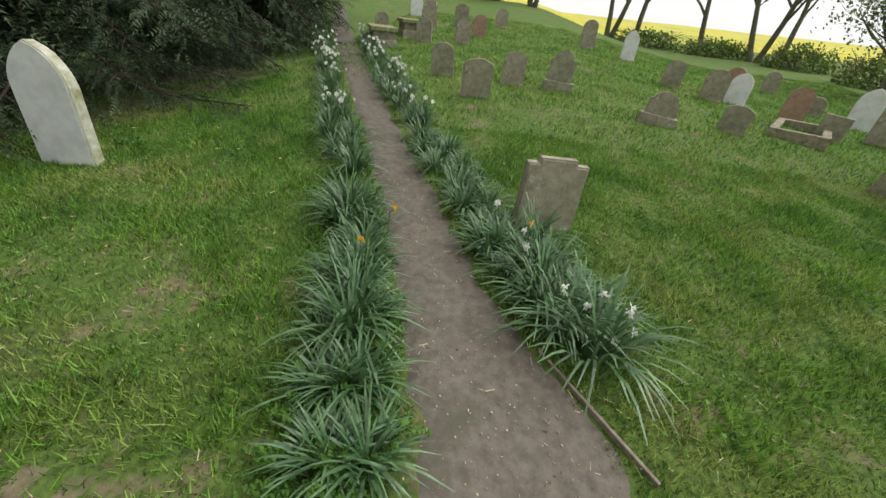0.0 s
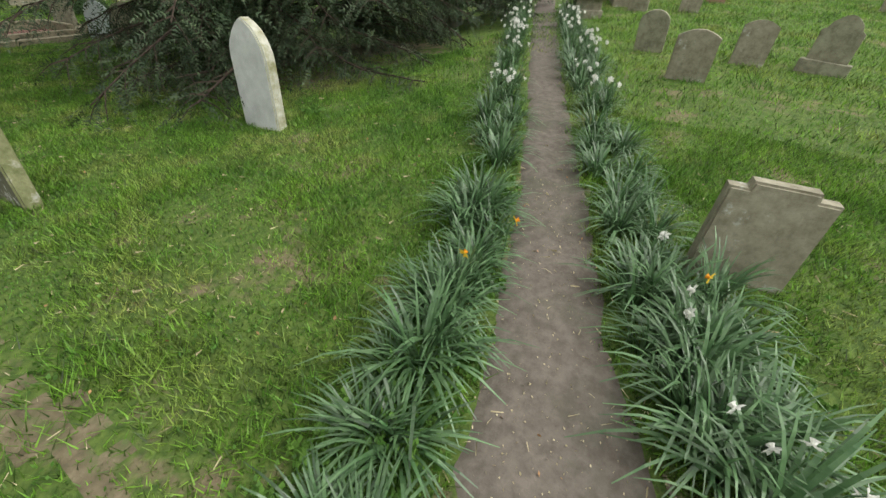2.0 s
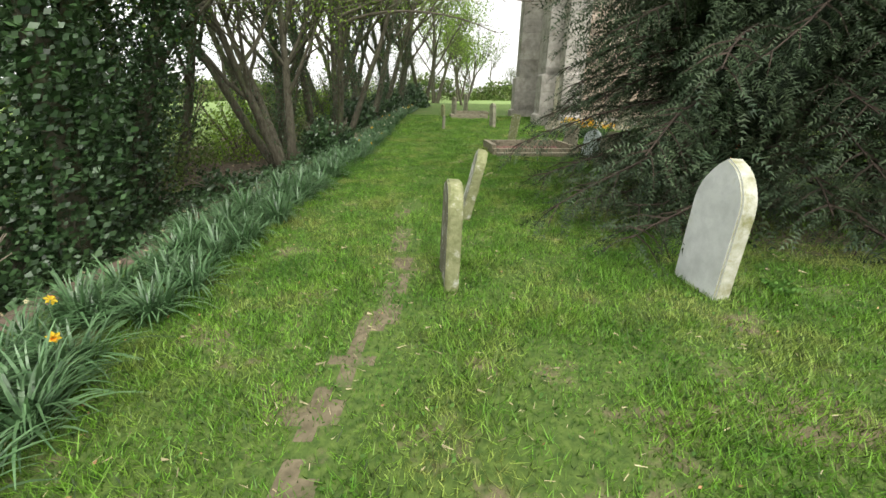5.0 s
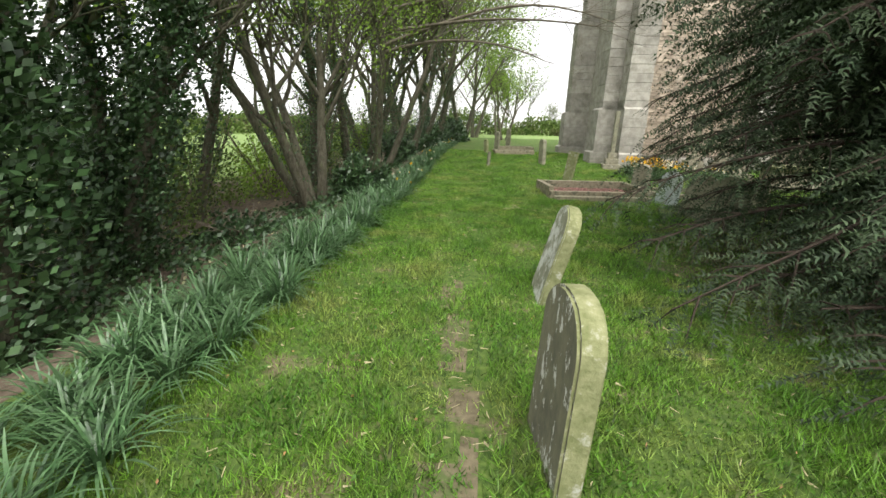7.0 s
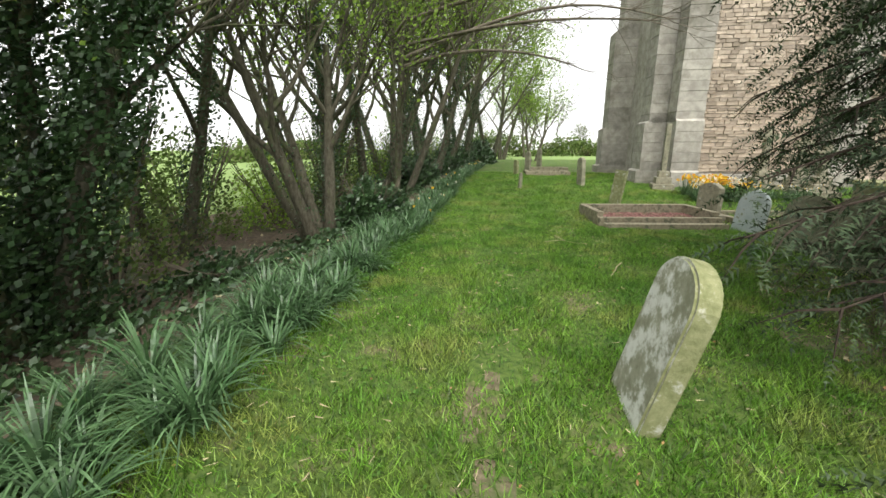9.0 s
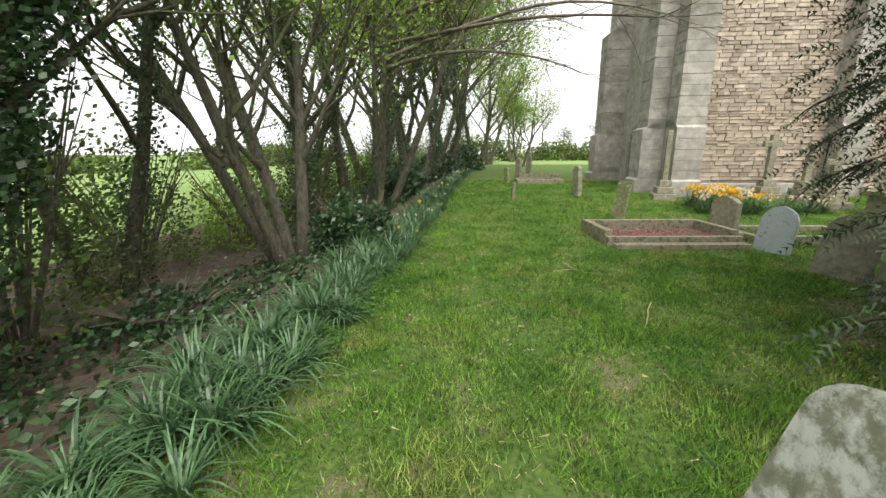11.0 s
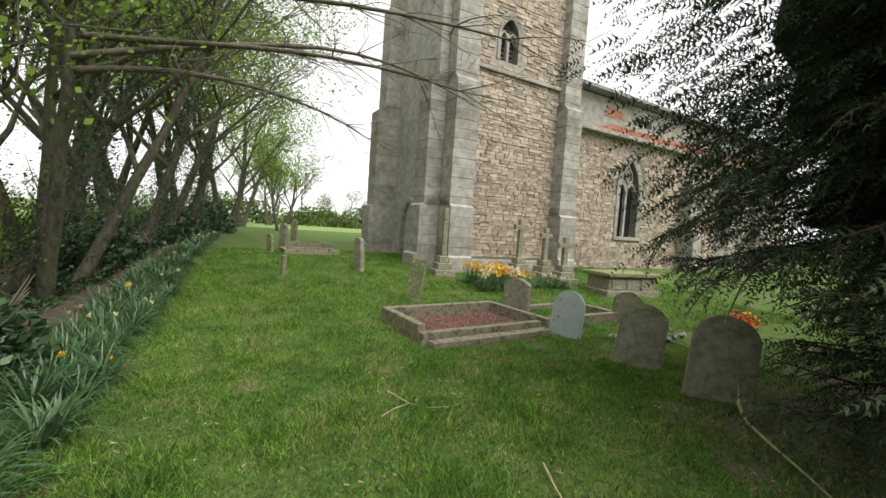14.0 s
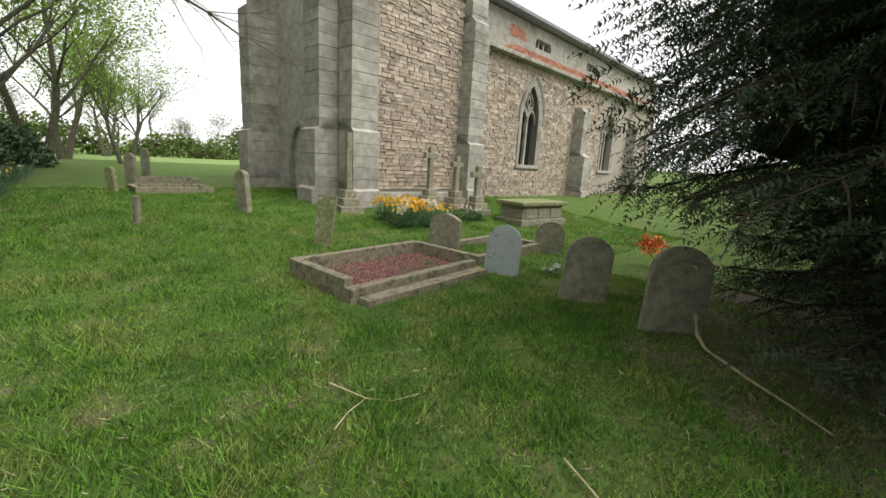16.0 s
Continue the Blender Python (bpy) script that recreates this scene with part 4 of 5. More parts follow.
tree(-5.2, 27.5, 11, IVYT, 37, 3, 0.16, (0.08, 0), 6000, 0.05, M_SPRING, 2000, 5)
for k, (x, y, h, st) in enumerate(((4, 74, 7, 2), (9, 84, 9, 1), (14, 88, 6, 2), (-6, 78, 8, 2), (20, 92, 7, 1))):
    tree(x, y, h, "bare far tree beyond the field", 40 + k, st, 0.14, (0, 0), 500, 0.1, M_HEDGE)
for k, (x, y, h, st, lv) in enumerate(((34.4, -7.0, 9, 2, 300), (33.6, -8.6, 10, 1, 200), (32.5, -12.8, 9, 1, 500), (30.5, -15.4, 9, 2, 400), (31.5, -17.5, 8, 1, 400), (35.2, -1.2, 7, 3, 300), (34.0, 10.0, 9, 1, 700), (36.0, 4.5, 6, 2, 900), (37, 1.5, 6, 2, 900), (39, 8, 7, 2, 800))):
    tree(x, y, h, "slender bare tree on the churchyard edge", 60 + k, st, 0.17, (0, 0), lv, 0.07, M_HEDGE)
tree(17.5, -13.5, 6.5, "broad leafy elder at the churchyard edge", 80, 4, 0.12, (0, 0), 7000, 0.07, M_HEDGE, scatter=0.6, first=0.3)
tree(5.0, -10.5, 8, "gnarled tree with twisting boughs", 81, 2, 0.16, (0.15, 0.25), 400, 0.05, M_SPRING, spread=0.7, up=0.2)

# long bare boughs that reach across from the bank towards the tower
random.seed(91)
boughs = thing("overhanging_bough", pose(-2.2, 16.6, 2.5), "long bare boughs of the bank trees arching over the grass", "bough")
for k, (dx, dy, z0, z1, ln) in enumerate(((1, -0.1, 1.4, 2.6, 6.5), (1, -0.35, 1.8, 2.0, 6.0), (0.95, -0.55, 2.4, 2.4, 6.5), (1, 0.25, 1.2, 1.8, 5.0), (0.8, -0.75, 2.0, 3.0, 5.5))):
    V, F = [], []
    d = Vector((dx, dy, 0)).normalized()
    pts = []
    for i in range(10):
        t = i / 9
        pts.append(d * ln * t + Vector((0.15 * math.sin(t * 5 + k), 0.2 * math.sin(t * 4 + k), z0 + (z1 - z0) * math.sin(t * 2.2) - 0.5 * t * t)))
    tube(V, F, pts, [0.055 * (1 - 0.85 * i / 9) + 0.006 for i in range(10)], 6)
    for i in range(2, 10):
        for j in range(3):
            sd = (d * 0.8 + Vector((random.gauss(0, 0.5), random.gauss(0, 0.5), random.gauss(-0.05, 0.3)))).normalized()
            q = pts[i]
            tw = [q]
            for m in range(4):
                sd = (sd + Vector((random.gauss(0, 0.15), random.gauss(0, 0.15), random.gauss(-0.03, 0.1)))).normalized()
                q = q + sd * random.uniform(0.15, 0.32)
                tw.append(q)
                if m > 1:
                    e = (sd + Vector((random.gauss(0, 0.6), random.gauss(0, 0.6), random.gauss(0, 0.4)))).normalized()
                    tube(V, F, [q, q + e * 0.22, q + e * 0.4], [0.005, 0.004, 0.002], 3)
            tube(V, F, tw, [0.012, 0.009, 0.007, 0.005, 0.003], 4)
    link_mesh("bough", V, F, M_TWIG, boughs, True)


# ---- bushes and hedges ----
def bush(name, x, y, rx, ry, h, count, leaf, material, label, seed, kind="", category="bush"):
    random.seed(seed)
    ob = thing(name, pose(x, y, height(x, y)), label, category, kind=kind)
    V, F = [], []
    for k in range(count):
        u = Vector((random.gauss(0, 1), random.gauss(0, 1), abs(random.gauss(0, 1)))).normalized()
        r = random.uniform(0.6, 1.05) * (0.85 + 0.35 * noise.noise(u * 2.5 + Vector((x, y, 0))))
        leaf_quad(V, F, Vector((u.x * rx * r, u.y * ry * r, u.z * h * r)), leaf * random.uniform(0.6, 1.4))
    link_mesh("foliage", V, F, material, ob)
    V, F = [], []
    for k in range(0 if category == "ivy" else 30):
        a = random.uniform(0, 6.28)
        tube(V, F, [(0.1 * rx * math.cos(a), 0.1 * ry * math.sin(a), 0), (0.5 * rx * math.cos(a), 0.5 * ry * math.sin(a), h * 0.5), (0.8 * rx * math.cos(a), 0.8 * ry * math.sin(a), h * random.uniform(0.6, 0.95))], [0.02, 0.014, 0.005], 4)
    if V:
        tagged(link_mesh("fine_twigs", V, F, M_TWIG, ob), kind="stuff")
    return ob


bush("ivy_mound", -2.0, 13.1, 0.8, 0.8, 1.1, 6500, 0.045, M_IVY, "rounded mound of dark ivy on a stump", 101)
bush("ivy_mound", -3.2, 4.6, 1.0, 1.0, 1.1, 2500, 0.06, M_IVY, "tangle of ivy and bramble under the trees", 102)
bush("ivy_mound", -2.9, 20.8, 1.2, 2.4, 1.5, 4500, 0.07, M_IVY, "dark evergreen undergrowth below the bank trees", 103)
bush("ivy_mound", -2.4, 27.5, 1.2, 3.2, 1.8, 4500, 0.08, M_IVY, "dark evergreen undergrowth below the bank trees", 104)
bush("ivy_mound", -1.6, 36.0, 1.4, 4.2, 2.2, 4500, 0.1, M_IVY, "dark evergreen undergrowth below the bank trees", 105)
for k in range(13):
    yy = 7.2 + 2.6 * k
    bush("shrub", -5.4 + 0.5 * math.sin(k * 2.1), yy, 1.2, 1.5, 2.9 + 0.9 * math.sin(k * 1.7), 3200, 0.042, M_HEDGE if k % 3 else M_SPRING, "thin hawthorn shrub coming into leaf behind the bank", 150 + k)
for k in range(24):
    bush("ivy_patch", -2.9 + 0.95 * math.sin(k * 3.3), 4.2 + 0.62 * k, 0.75, 0.8, 0.26, 420, 0.04, M_IVY, "low trailing ivy over the ditch side", 500 + k, category="ivy")
bush("bramble", -3.6, 10.6, 0.9, 1.2, 0.55, 800, 0.05, M_IVY, "low brambles in the dry ditch", 106)
for k, (x, y, rx, ry, h) in enumerate(((-2, 66, 8, 2, 4.2), (10, 70, 7, 2, 3.2), (20, 74, 8, 2, 5.0), (32, 76, 8, 2, 4), (46, 74, 10, 3, 4), (-22, 46, 2, 18, 2.2), (-26, 20, 2, 16, 2.0), (-24, -6, 2, 14, 2.0), (-34, 70, 14, 3, 3))):
    bush("hedge", x, y, rx, ry, h, 3200, 0.2, M_HEDGE, "far field hedge just coming into leaf", 110 + k, category="hedge")
for k, (x, y, rx, ry, h) in enumerate(((33.5, -9.5, 1.4, 3.0, 1.3), (31.5, -13.5, 1.2, 3.0, 1.2), (28.0, -16.5, 1.6, 2.4, 1.6), (37, 3.5, 1.5, 3, 1.8), (22, -16.5, 2, 2, 1.8))):
    bush("hedge", x, y, rx, ry, h, 1800, 0.09, M_HEDGE, "scrubby hedge along the churchyard edge", 130 + k, category="hedge")

# rapeseed on the rise beyond
V, F = [], []
for j in range(41):
    for i in range(25):
        x, y = 48 + i * 4.5, -190 + j * 5
        V.append((x, y, height(x, y) + (0.75 if i else -0.2) + 0.15 * noise.noise((x * 0.3, y * 0.3, 5))))
for j in range(40):
    for i in range(24):
        a = j * 25 + i
        F.append((a, a + 1, a + 26, a + 25))
tagged(link_mesh("rapeseed_field", V, F, M_RAPE), "bright yellow flowering rapeseed field on the rise", "field", kind="stuff")


# ---- daffodils ----
def daffodil_leaves(count, ln, seed):
    random.seed(seed)
    V, F = [], []
    for k in range(count):
        a, r = random.uniform(0, 6.28), random.uniform(0, 0.13)
        d = Vector((math.cos(a), math.sin(a), 0))
        L, flop, w = ln * random.uniform(0.65, 1.15), random.uniform(0.3, 1.1), random.uniform(0.006, 0.0105)
        s = Vector((-d.y, d.x, 0)) * w
        base = len(V)
        n = 5
        for i in range(n + 1):
            t = i / n
            out = L * flop * (t ** 1.7) * 0.75
            up = L * (t * (1 - 0.2 * flop) - 0.55 * flop * t ** 2.6)
            c = d * (r + out) + Vector((0, 0, max(0.012, up)))
            ww = s * (1 - 0.8 * t ** 3)
            V.extend([c - ww, c + ww])
        for i in range(n):
            b = base + 2 * i
            F.append((b, b + 1, b + 3, b + 2))
    return V, F


def flower_mesh(petal, trumpet, name):
    V, F = [], []
    for k in range(6):
        a = k * 1.047
        b = len(V)
        c, s = math.cos(a), math.sin(a)
        V.extend([(0, 0, 0), (0.026 * c - 0.013 * s, 0.026 * s + 0.013 * c, 0.004), (0.044 * c, 0.044 * s, -0.002), (0.026 * c + 0.013 * s, 0.026 * s - 0.013 * c, 0.004)])
        F.append((b, b + 1, b + 2, b + 3))
    n1 = len(F)
    b = len(V)
    for z, r in ((0.0, 0.008), (0.018, 0.012), (0.026, 0.018)):
        for k in range(8):
            V.append((r * math.cos(k * 0.785), r * math.sin(k * 0.785), z))
    for i in range(2):
        for k in range(8):
            F.append((b + i * 8 + k, b + i * 8 + (k + 1) % 8, b + i * 8 + 8 + (k + 1) % 8, b + i * 8 + 8 + k))
    me = bpy.data.meshes.new(name)
    me.from_pydata([tuple(v) for v in V], [], F)
    me.materials.append(petal)
    me.materials.append(trumpet)
    me.polygons.foreach_set("material_index", [0] * n1 + [1] * (len(F) - n1))
    return me


def stem_mesh():
    V, F = [], []
    tube(V, F, [(0, 0, 0), (0.01, 0, 0.5), (0.02, 0, 0.92), (0.05, 0, 1.0)], [0.004, 0.004, 0.0035, 0.003], 5)
    me = bpy.data.meshes.new("stem")
    me.from_pydata([tuple(v) for v in V], [], F)
    me.materials.append(M_DAFF)
    return me


LEAVES = []
for k in range(6):
    V, F = daffodil_leaves(64 + 10 * k, 0.47 + 0.04 * (k % 3), 200 + k)
    me = bpy.data.meshes.new("leaves")
    me.from_pydata([tuple(v) for v in V], [], F)
    me.materials.append(M_DAFF)
    LEAVES.append(me)
FLOWERS = {"white": flower_mesh(M_WHITEP, M_WHITEP, "white_flower"), "yellow": flower_mesh(M_YELLOW, M_ORANGE, "yellow_flower"), "pale": flower_mesh(M_WHITEP, M_YELLOW, "pale_flower")}
STEM = stem_mesh()


def daffodil(x, y, size, label, bloom=None, n=0, group="daffodils along the path", top=0.38):
    ob = thing("daffodil_clump", pose(x, y, height(x, y) - 0.01, 0, 0, random.uniform(0, 360)), label, "daffodils", group)
    lv = new("leaves", random.choice(LEAVES))
    lv.parent, lv.scale = ob, (size, size, size * random.uniform(0.85, 1.1))
    for k in range(n):
        a, r = random.uniform(0, 6.28), random.uniform(0.02, 0.22) * size
        hh = top * random.uniform(0.75, 1.15)
        st = new("stem", STEM)
        st.parent, st.location, st.scale, st.rotation_euler = ob, (r * math.cos(a), r * math.sin(a), 0), (1, 1, hh), (0, 0, a)
        fl = new("flower", FLOWERS[bloom])
        fl.parent, fl.location = ob, (r * math.cos(a) + 0.05 * math.cos(a), r * math.sin(a) + 0.05 * math.sin(a), hh)
        fl.rotation_euler = Euler((random.uniform(-0.4, 0.4), random.uniform(0.9, 1.5), a), "XYZ")
        fl.scale = (1.3, 1.3, 1.3) if top > 0.5 else (0.9, 0.9, 0.9)
    return ob


random.seed(300)
GREEN = "clump of blue-green strap-leaved daffodils past flowering"
# both sides of the path
for side in (-1, 1):
    u = 2.0 if side > 0 else 3.55
    while u < 9.6:
        q, hw = path_at(u)
        a, b = path_at(max(0, u - 0.1))[0], path_at(min(10.9, u + 0.1))[0]
        nrm = Vector((a.y - b.y, b.x - a.x)).normalized() * side
        for rep in range(2):
            off = hw + 0.16 + 0.22 * rep + random.uniform(-0.05, 0.1)
            p = q + nrm * off
            gap = (side > 0 and (u < 3.0 or 3.75 < u < 4.55 or random.random() < 0.12)) or math.hypot(p.x - 3.5, p.y - 0.33) < 0.3
            if not gap or random.random() < 0.15:
                far = u > 6.9
                white = far and random.random() < (0.55 if side > 0 else 0.45)
                daffodil(p.x, p.y, random.uniform(0.75, 1.0) * (1.0 if rep == 0 else 0.9), "clump of white daffodils in flower beside the path" if white else GREEN, "white" if white else None, 6 if white else 0)
        u += 0.34 / max(0.4, (b - a).length * 5) * (1.0 if u < 5 else 1.5)
for x, y, s, b, n in ((2.02, 0.12, 1.25, "white", 6), (2.22, 0.3, 1.15, None, 0), (2.5, 0.42, 1.15, None, 0), (2.35, 0.14, 1.0, None, 0), (1.9, 1.58, 1.1, None, 0), (2.12, 1.6, 1.0, None, 0), (2.7, 0.45, 1.05, "white", 2), (2.85, 0.34, 1.0, "yellow", 1), (3.05, 0.68, 1.0, "white", 1), (2.4, 1.68, 0.85, "yellow", 1), (2.75, 1.75, 0.8, "yellow", 1), (3.05, 2.0, 1.1, None, 0), (3.3, 2.05, 0.95, None, 0), (3.15, 0.42, 0.9, None, 0)):
    daffodil(x, y, s, "large daffodil clump with %s at the path's edge" % ("a few %s flowers" % b if b else "spent strap leaves only"), b, n)
# the long border along the bank
y = 1.6
while y < 31:
    for rep in range(3 if y < 22 else 2):
        x = -0.95 - 0.27 * rep + random.uniform(-0.12, 0.1) + (0.3 if y < 5.5 else 0) * (1 - (y - 1.6) / 3.9)
        f = random.random()
        bl = "yellow" if f < 0.03 else ("pale" if (f < 0.1 and y > 13) else None)
        daffodil(x, y + random.uniform(-0.15, 0.15), random.uniform(0.78, 1.12), "clump of daffodil leaves with late yellow flowers on the bank" if bl else "dense clump of daffodil leaves on the bank", bl, 2 if bl else 0, "daffodil border along the bank")
    y += 0.33 if y < 16 else 0.5
# yellow daffodils on a grave
for k in range(14):
    daffodil(5.9 + 0.28 * (k % 5) + random.uniform(-0.08, 0.08), 17.0 + 0.4 * (k // 5) + random.uniform(-0.1, 0.1), 1.0, "clump of bright yellow daffodils in full flower on a grave", "yellow" if k % 3 else "pale", 16, "daffodils on a grave", 0.52)
for k in range(5):
    daffodil(7.6 + 0.3 * k, 17.3 + 0.1 * random.random(), 0.9, "clump of pale yellow daffodils on a grave", "pale", 5, "daffodils on a grave", 0.4)
for k in range(6):
    daffodil(6.3 + 0.35 * k, 13.2 + random.uniform(-0.2, 0.2), 0.4, "small primrose-white flowers in the grass", "white", 4, "small white flowers", 0.12)


# ---- cow parsley, grass, litter ----
def parsley(x, y, s, seed):
    random.seed(seed)
    ob = thing("cow_parsley", pose(x, y, height(x, y)), "fresh green ferny cow parsley growing by the path", "plant", "cow parsley")
    V, F = [], []
    for k in range(14):
        a, L = random.uniform(0, 6.28), s * random.uniform(0.6, 1.1)
        d = Vector((math.cos(a), math.sin(a), random.uniform(0.4, 1.1))).normalized()
        for j in range(44):
            t = random.uniform(0.35, 1.0)
            w = (1.05 - t) * L * 0.7
            p = d * L * t + Vector((random.gauss(0, w * 0.4), random.gauss(0, w * 0.4), -0.25 * L * t * t))
            p.z = max(p.z, 0.02)
            leaf_quad(V, F, p, random.uniform(0.01, 0.024))
        tube(V, F, [(0, 0, 0), d * L * 0.5, d * L - Vector((0, 0, 0.25 * L))], [0.003, 0.002, 0.001], 3)
    link_mesh("fronds", V, F, M_PARS, ob)


for k, (x, y, s) in enumerate(((1.1, 1.3, 0.3), (1.3, 1.35, 0.34), (1.45, 1.4, 0.3), (1.6, 1.5, 0.34), (1.25, 1.55, 0.28), (1.75, 1.45, 0.3), (1.85, 1.5, 0.32), (2.05, 1.5, 0.3), (2.1, 1.66, 0.28), (2.6, 1.66, 0.24), (2.9, 1.8, 0.24), (3.6, 1.98, 0.26), (1.05, 1.5, 0.26), (2.6, 0.1, 0.28), (2.8, 0.18, 0.28), (3.75, 5.25, 0.2), (4.1, 4.8, 0.2), (-0.8, 10.5, 0.4), (-0.95, 9.7, 0.42), (-0.75, 10.0, 0.36), (-0.9, 11.4, 0.38), (-0.8, 10.9, 0.36), (-0.85, 9.2, 0.34))):
    parsley(x, y, s, 400 + k)

rng = np.random.default_rng(5)


def wear(x, y):
    """How bare the turf is: under the yew, on the worn track, in patches."""
    w = 0.0
    w = max(w, 1 - math.hypot((x - 6.4) / 3.4, (y - 8.4) / 3.6) ** 4) if math.hypot((x - 6.4) / 3.4, (y - 8.4) / 3.6) < 1 else w
    w = max(w, 1.9 * math.exp(-((x - 0.78 - 0.1 * math.sin(y * 1.5)) / 0.19) ** 2) * (0.6 + 0.9 * noise.noise((x * 1.5, y * 1.1, 4))) * sm(1.6, 2.6, y) * (1 - sm(7.0, 9.5, y)))
    w = max(w, 1.5 * (noise.noise((x * 0.8, y * 0.8, 11)) - 0.2), 1.5 * (noise.noise((x * 2.6, y * 2.6, 13)) - 0.2))
    return min(1.0, max(0.0, w))


# bare soil on the worn track and under the yew
ground.data.materials.append(M_SOIL)
for face, (fx, fy) in enumerate(mid):
    if -0.9 < fx < 9.5 and 1.7 < fy < 13:
        ragged = 0.9 * noise.noise((fx * 3, fy * 3, 21)) + 0.5 * noise.noise((fx * 9, fy * 9, 22))
        track = math.exp(-((fx - 0.78 - 0.1 * math.sin(fy * 1.5)) / 0.16) ** 2) * sm(1.7, 2.6, fy) * (1 - sm(6.5, 9.0, fy))
        yew_floor = 1 - math.hypot((fx - 6.4) / 3.6, (fy - 8.4) / 3.7)
        if track + 0.85 * ragged > 0.74 or yew_floor + 0.25 * ragged > 0.12:
            ground.data.polygons[face].material_index = 4


def grass(name, x0, x1, y0, y1, count, lo, hi, width, label):
    xs, ys = rng.uniform(x0, x1, count), rng.uniform(y0, y1, count)
    cell = 0.12
    ni, nj = int((x1 - x0) / cell) + 2, int((y1 - y0) / cell) + 2
    hz, bare, tuft = np.zeros((ni, nj)), np.zeros((ni, nj)), np.zeros((ni, nj))
    for i in range(ni):
        for j in range(nj):
            x, y = x0 + i * cell, y0 + j * cell
            hz[i, j] = height(x, y)
            bare[i, j] = wear(x, y) * 0.85
            if abs(y - 1) < 4 and x < 8 and path_distance(x, y) < -0.02:
                bare[i, j] = 1
            tuft[i, j] = max(0.35, 0.8 + 0.9 * noise.noise((x * 1.7, y * 1.7, 9)) + 0.4 * noise.noise((x * 5, y * 5, 3)))
    fi, fj = (xs - x0) / cell, (ys - y0) / cell
    ii, jj = fi.astype(int), fj.astype(int)
    fi, fj = fi - ii, fj - jj
    zs = (hz[ii, jj] * (1 - fi) + hz[ii + 1, jj] * fi) * (1 - fj) + (hz[ii, jj + 1] * (1 - fi) + hz[ii + 1, jj + 1] * fi) * fj - 0.004
    keep = (rng.random(count) > bare[ii, jj]) & (xs > -1.05) & ~((np.abs((xs - 3.76) * 0.9925 + (ys - 14.4) * 0.1219) < 1.2) & (np.abs((ys - 14.4) * 0.9925 - (xs - 3.76) * 0.1219) < 0.62))
    xs, ys, zs, tf = xs[keep], ys[keep], zs[keep], tuft[ii, jj][keep]
    m = len(xs)
    L = rng.uniform(lo, hi, m) * tf
    a = rng.uniform(0, 6.283, m)
    c, s = np.cos(a) * width, np.sin(a) * width
    V = np.zeros((m, 3, 3))
    V[:, 0] = np.stack([xs - c, ys - s, zs], 1)
    V[:, 1] = np.stack([xs + c, ys + s, zs], 1)
    V[:, 2] = np.stack([xs + rng.normal(0, 0.6, m) * L, ys + rng.normal(0, 0.6, m) * L, zs + L], 1)
    n = m * 3
    V = V.reshape(-1, 3)
    me = bpy.data.meshes.new(name)
    V = V[:n]
    me.vertices.add(n)
    me.vertices.foreach_set("co", V.ravel())
    me.loops.add(n)
    me.loops.foreach_set("vertex_index", np.arange(n, dtype=np.int32))
    me.polygons.add(n // 3)
    me.polygons.foreach_set("loop_start", np.arange(0, n, 3, dtype=np.int32))
    me.update(calc_edges=True)
    me.materials.append(M_GRASS)
    tagged(new(name, me), label, "grass", kind="stuff")


grass("grass", -1.1, 6.0, -7.5, 4.5, 430000, 0.03, 0.085, 0.0042, "short uneven churchyard grass")
grass("grass", -1.1, 7.5, 4.5, 13.5, 400000, 0.03, 0.085, 0.0042, "short uneven churchyard grass")
grass("grass", -1.1, 14.0, 13.5, 24.0, 260000, 0.04, 0.1, 0.005, "short uneven churchyard grass")
grass("grass", 6.0, 22.0, -14.0, 5.0, 190000, 0.04, 0.11, 0.007, "short uneven churchyard grass on the slope")

# broad-leaved weeds and withered bits in the turf
random.seed(78)
V, F = [], []
for k in range(2600):
    x, y = random.uniform(-0.9, 5.2), random.uniform(-2.5, 14)
    if path_distance(x, y) < 0.05 if abs(y - 1) < 4 else False:
        continue
    z = height(x, y)
    for m in range(random.randint(3, 6)):
        leaf_quad(V, F, Vector((x + random.gauss(0, 0.02), y + random.gauss(0, 0.02), z + random.uniform(0.02, 0.045))), random.uniform(0.008, 0.018))
tagged(link_mesh("weeds", V, F, M_PARS), "small broad-leaved weeds in the turf", "weeds", kind="stuff")
V, F = [], []
for k in range(5200):
    x, y = random.uniform(-0.9, 5.2), random.uniform(-2.5, 13)
    if random.random() > 0.25 + wear(x, y):
        continue
    z, a, L = height(x, y) + random.uniform(0.01, 0.04), random.uniform(0, 6.28), random.uniform(0.02, 0.07)
    b = len(V)
    c, s = math.cos(a), math.sin(a)
    V.extend([(x, y, z), (x + L * c, y + L * s, z + random.uniform(-0.01, 0.02)), (x + L * c - 0.003 * s, y + L * s + 0.003 * c, z), (x - 0.004 * s, y + 0.004 * c, z)])
    F.append((b, b + 1, b + 2, b + 3))
tagged(link_mesh("withered_grass", V, F, M_STRAW), "withered grass and moss scraps in bare patches", "leaf litter", kind="stuff")
random.seed(77)
V, F = [], []
for k in range(420):
    x, y = random.uniform(-0.9, 5), random.uniform(-1, 12)
    leaf_quad(V, F, Vector((x, y, height(x, y) + 0.03)), random.uniform(0.006, 0.016))
tagged(link_mesh("fallen_leaves", V, F, M_LEAFDRY), "scattered small brown fallen leaves", "leaf litter", kind="stuff")
V, F = [], []
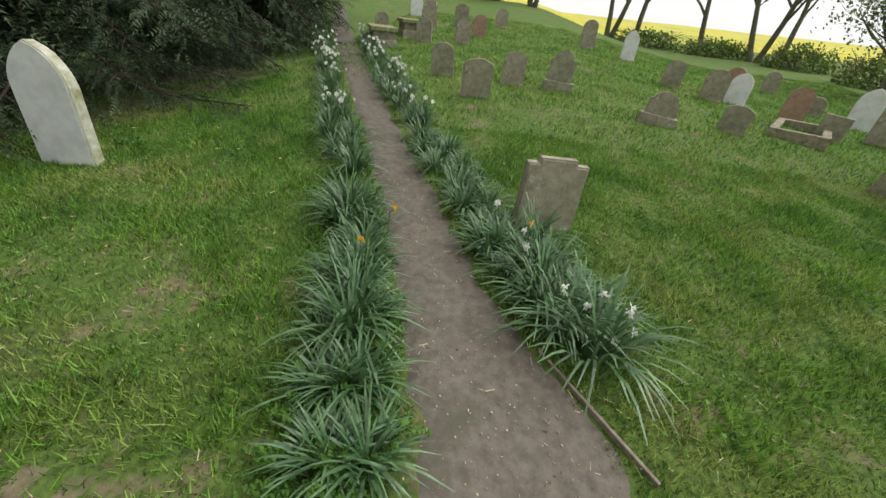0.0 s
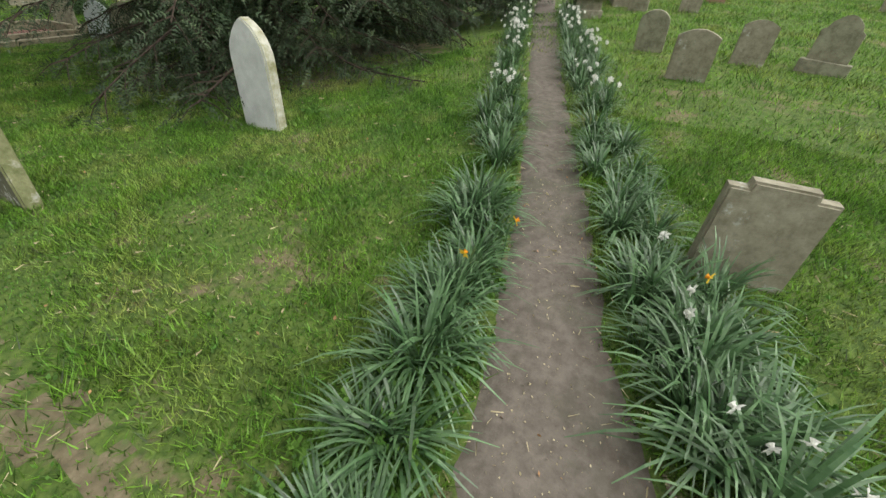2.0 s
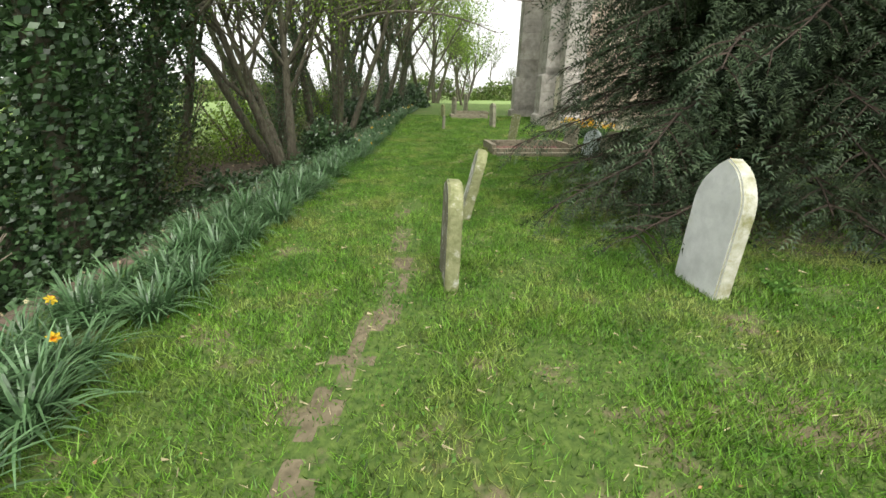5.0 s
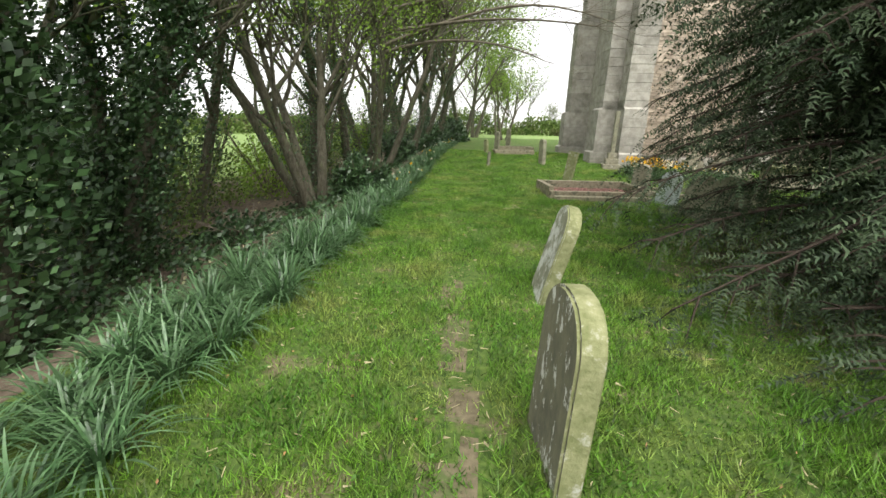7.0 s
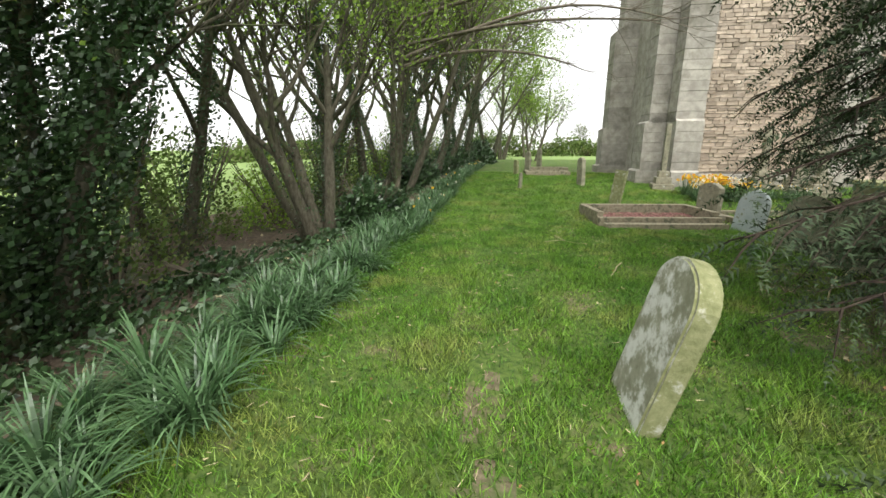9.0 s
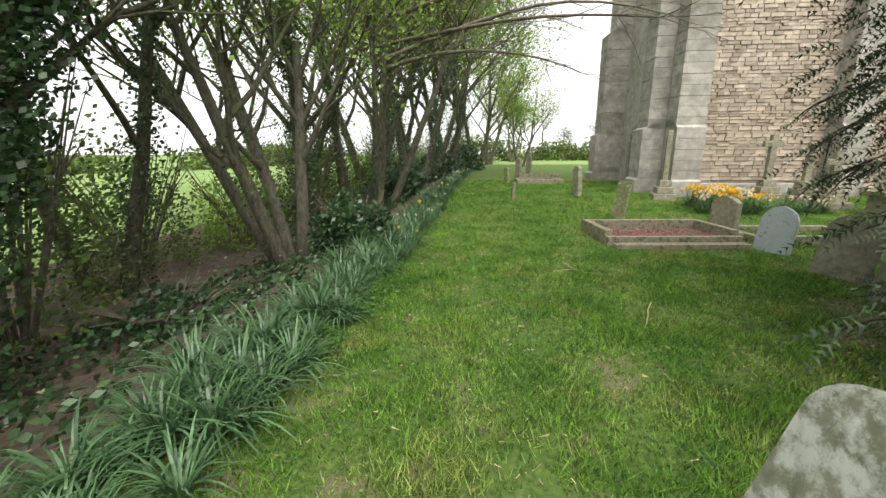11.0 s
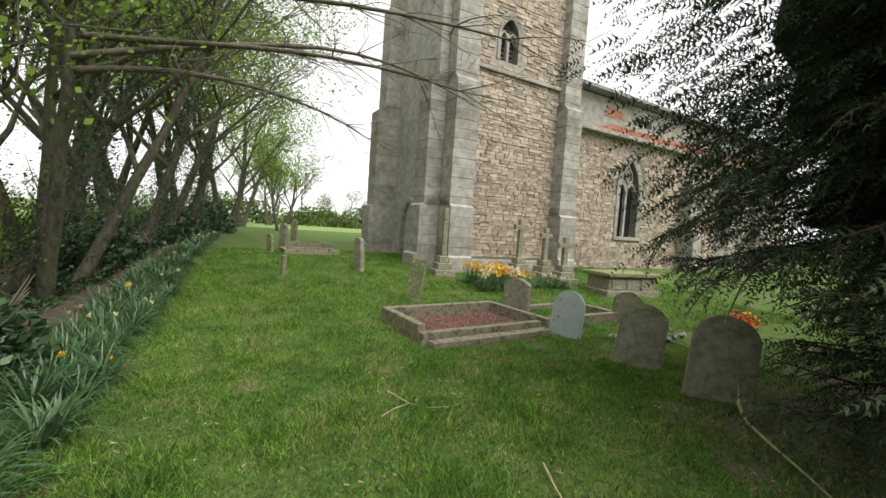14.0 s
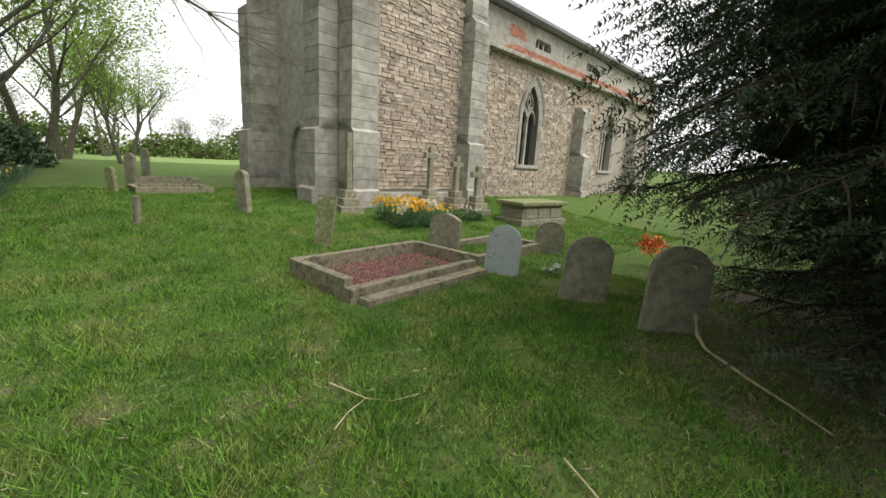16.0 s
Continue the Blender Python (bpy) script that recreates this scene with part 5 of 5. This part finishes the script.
for k in range(500):
    x, y = random.uniform(-5.5, -1.7), random.uniform(2, 24)
    leaf_quad(V, F, Vector((x, y, height(x, y) + 0.03)), random.uniform(0.02, 0.05))
for k in range(900):
    u = random.uniform(0.6, 5.5)
    q, hw = path_at(u)
    x, y = q.x + random.gauss(0, 0.25), q.y + random.gauss(0, hw * 0.7)
    leaf_quad(V, F, Vector((x, y, height(x, y) + 0.03)), random.uniform(0.003, 0.009))
tagged(link_mesh("ditch_litter", V, F, M_STRAW), "withered leaf scraps on the path and in the ditch", "leaf litter", kind="stuff")


def stick(pts, r, label):
    V, F = [], []
    pts = [Vector((x, y, height(x, y) + z)) for x, y, z in pts]
    tube(V, F, pts, [r * (1 - 0.6 * i / (len(pts) - 1)) for i in range(len(pts))], 6)
    tagged(link_mesh("fallen_stick", V, F, M_STRAW, None, True), label, "stick", "fallen sticks")


stick([(5.2, 10.75, 0.28), (5.08, 10.68, 0.12), (4.95, 10.55, 0.05), (4.75, 10.42, 0.09), (4.5, 10.1, 0.06), (4.3, 9.85, 0.05), (4.08, 9.55, 0.03)], 0.02, "pale crooked fallen branch under the yew")
stick([(2.33, 10.57, 0.03), (2.2, 10.3, 0.05), (2.15, 10.15, 0.04), (2.0, 9.8, 0.03)], 0.008, "pale fallen twig on the grass")
stick([(1.6, 12.0, 0.07), (1.72, 11.72, 0.05), (1.85, 11.6, 0.05), (2.05, 11.55, 0.06)], 0.006, "pale fallen twig on the grass")
stick([(1.4, 11.55, 0.04), (1.55, 11.65, 0.05), (1.72, 11.72, 0.05)], 0.006, "pale fallen twig on the grass")
# wreath of orange flowers left among the graves
wreath = thing("flower_wreath", pose(8.9, 12.6, height(8.9, 12.6) + 0.45), "faded orange and red flowers laid on a grave", "flowers")
V, F = [], []
for k in range(260):
    u = Vector((random.gauss(0, 1), random.gauss(0, 1), random.gauss(0, 0.8))).normalized()
    r = random.uniform(0.3, 1.1)
    leaf_quad(V, F, Vector((u.x * 0.4 * r, u.y * 0.25 * r, u.z * 0.22 * r)), 0.04)
link_mesh("bloom_mass", V, F, M_RED, wreath)

# ---- single rubble stones of the tower's lower wall ----
SHAPES = {}
random.seed(12)
for x0, x1, yf, z0, z1 in RUBBLE_PIECES:
    key = (round((x1 - x0) / 0.05), round((z1 - z0) / 0.03))
    if key not in SHAPES:
        hw, hz = key[0] * 0.025, key[1] * 0.015
        j = lambda s: random.uniform(-s, s)
        vv = [(-hw + j(0.01), j(0.006), -hz + j(0.006)), (hw + j(0.01), j(0.006), -hz + j(0.006)), (hw + j(0.01), j(0.006), hz + j(0.006)), (-hw + j(0.01), j(0.006), hz + j(0.006))]
        vv += [(sx * (hw + 0.008), 0.06, sz * (hz + 0.006)) for sx, sz in ((-1, -1), (1, -1), (1, 1), (-1, 1))]
        me = bpy.data.meshes.new("stone")
        me.from_pydata(vv, [], [(0, 1, 2, 3), (0, 4, 5, 1), (1, 5, 6, 2), (2, 6, 7, 3), (3, 7, 4, 0)])
        me.materials.append(M_RUBBLE_P)
        SHAPES[key] = me
    ob = new("stone", SHAPES[key])
    ob.parent = church
    ob.location = ((x0 + x1) / 2, yf, (z0 + z1) / 2)
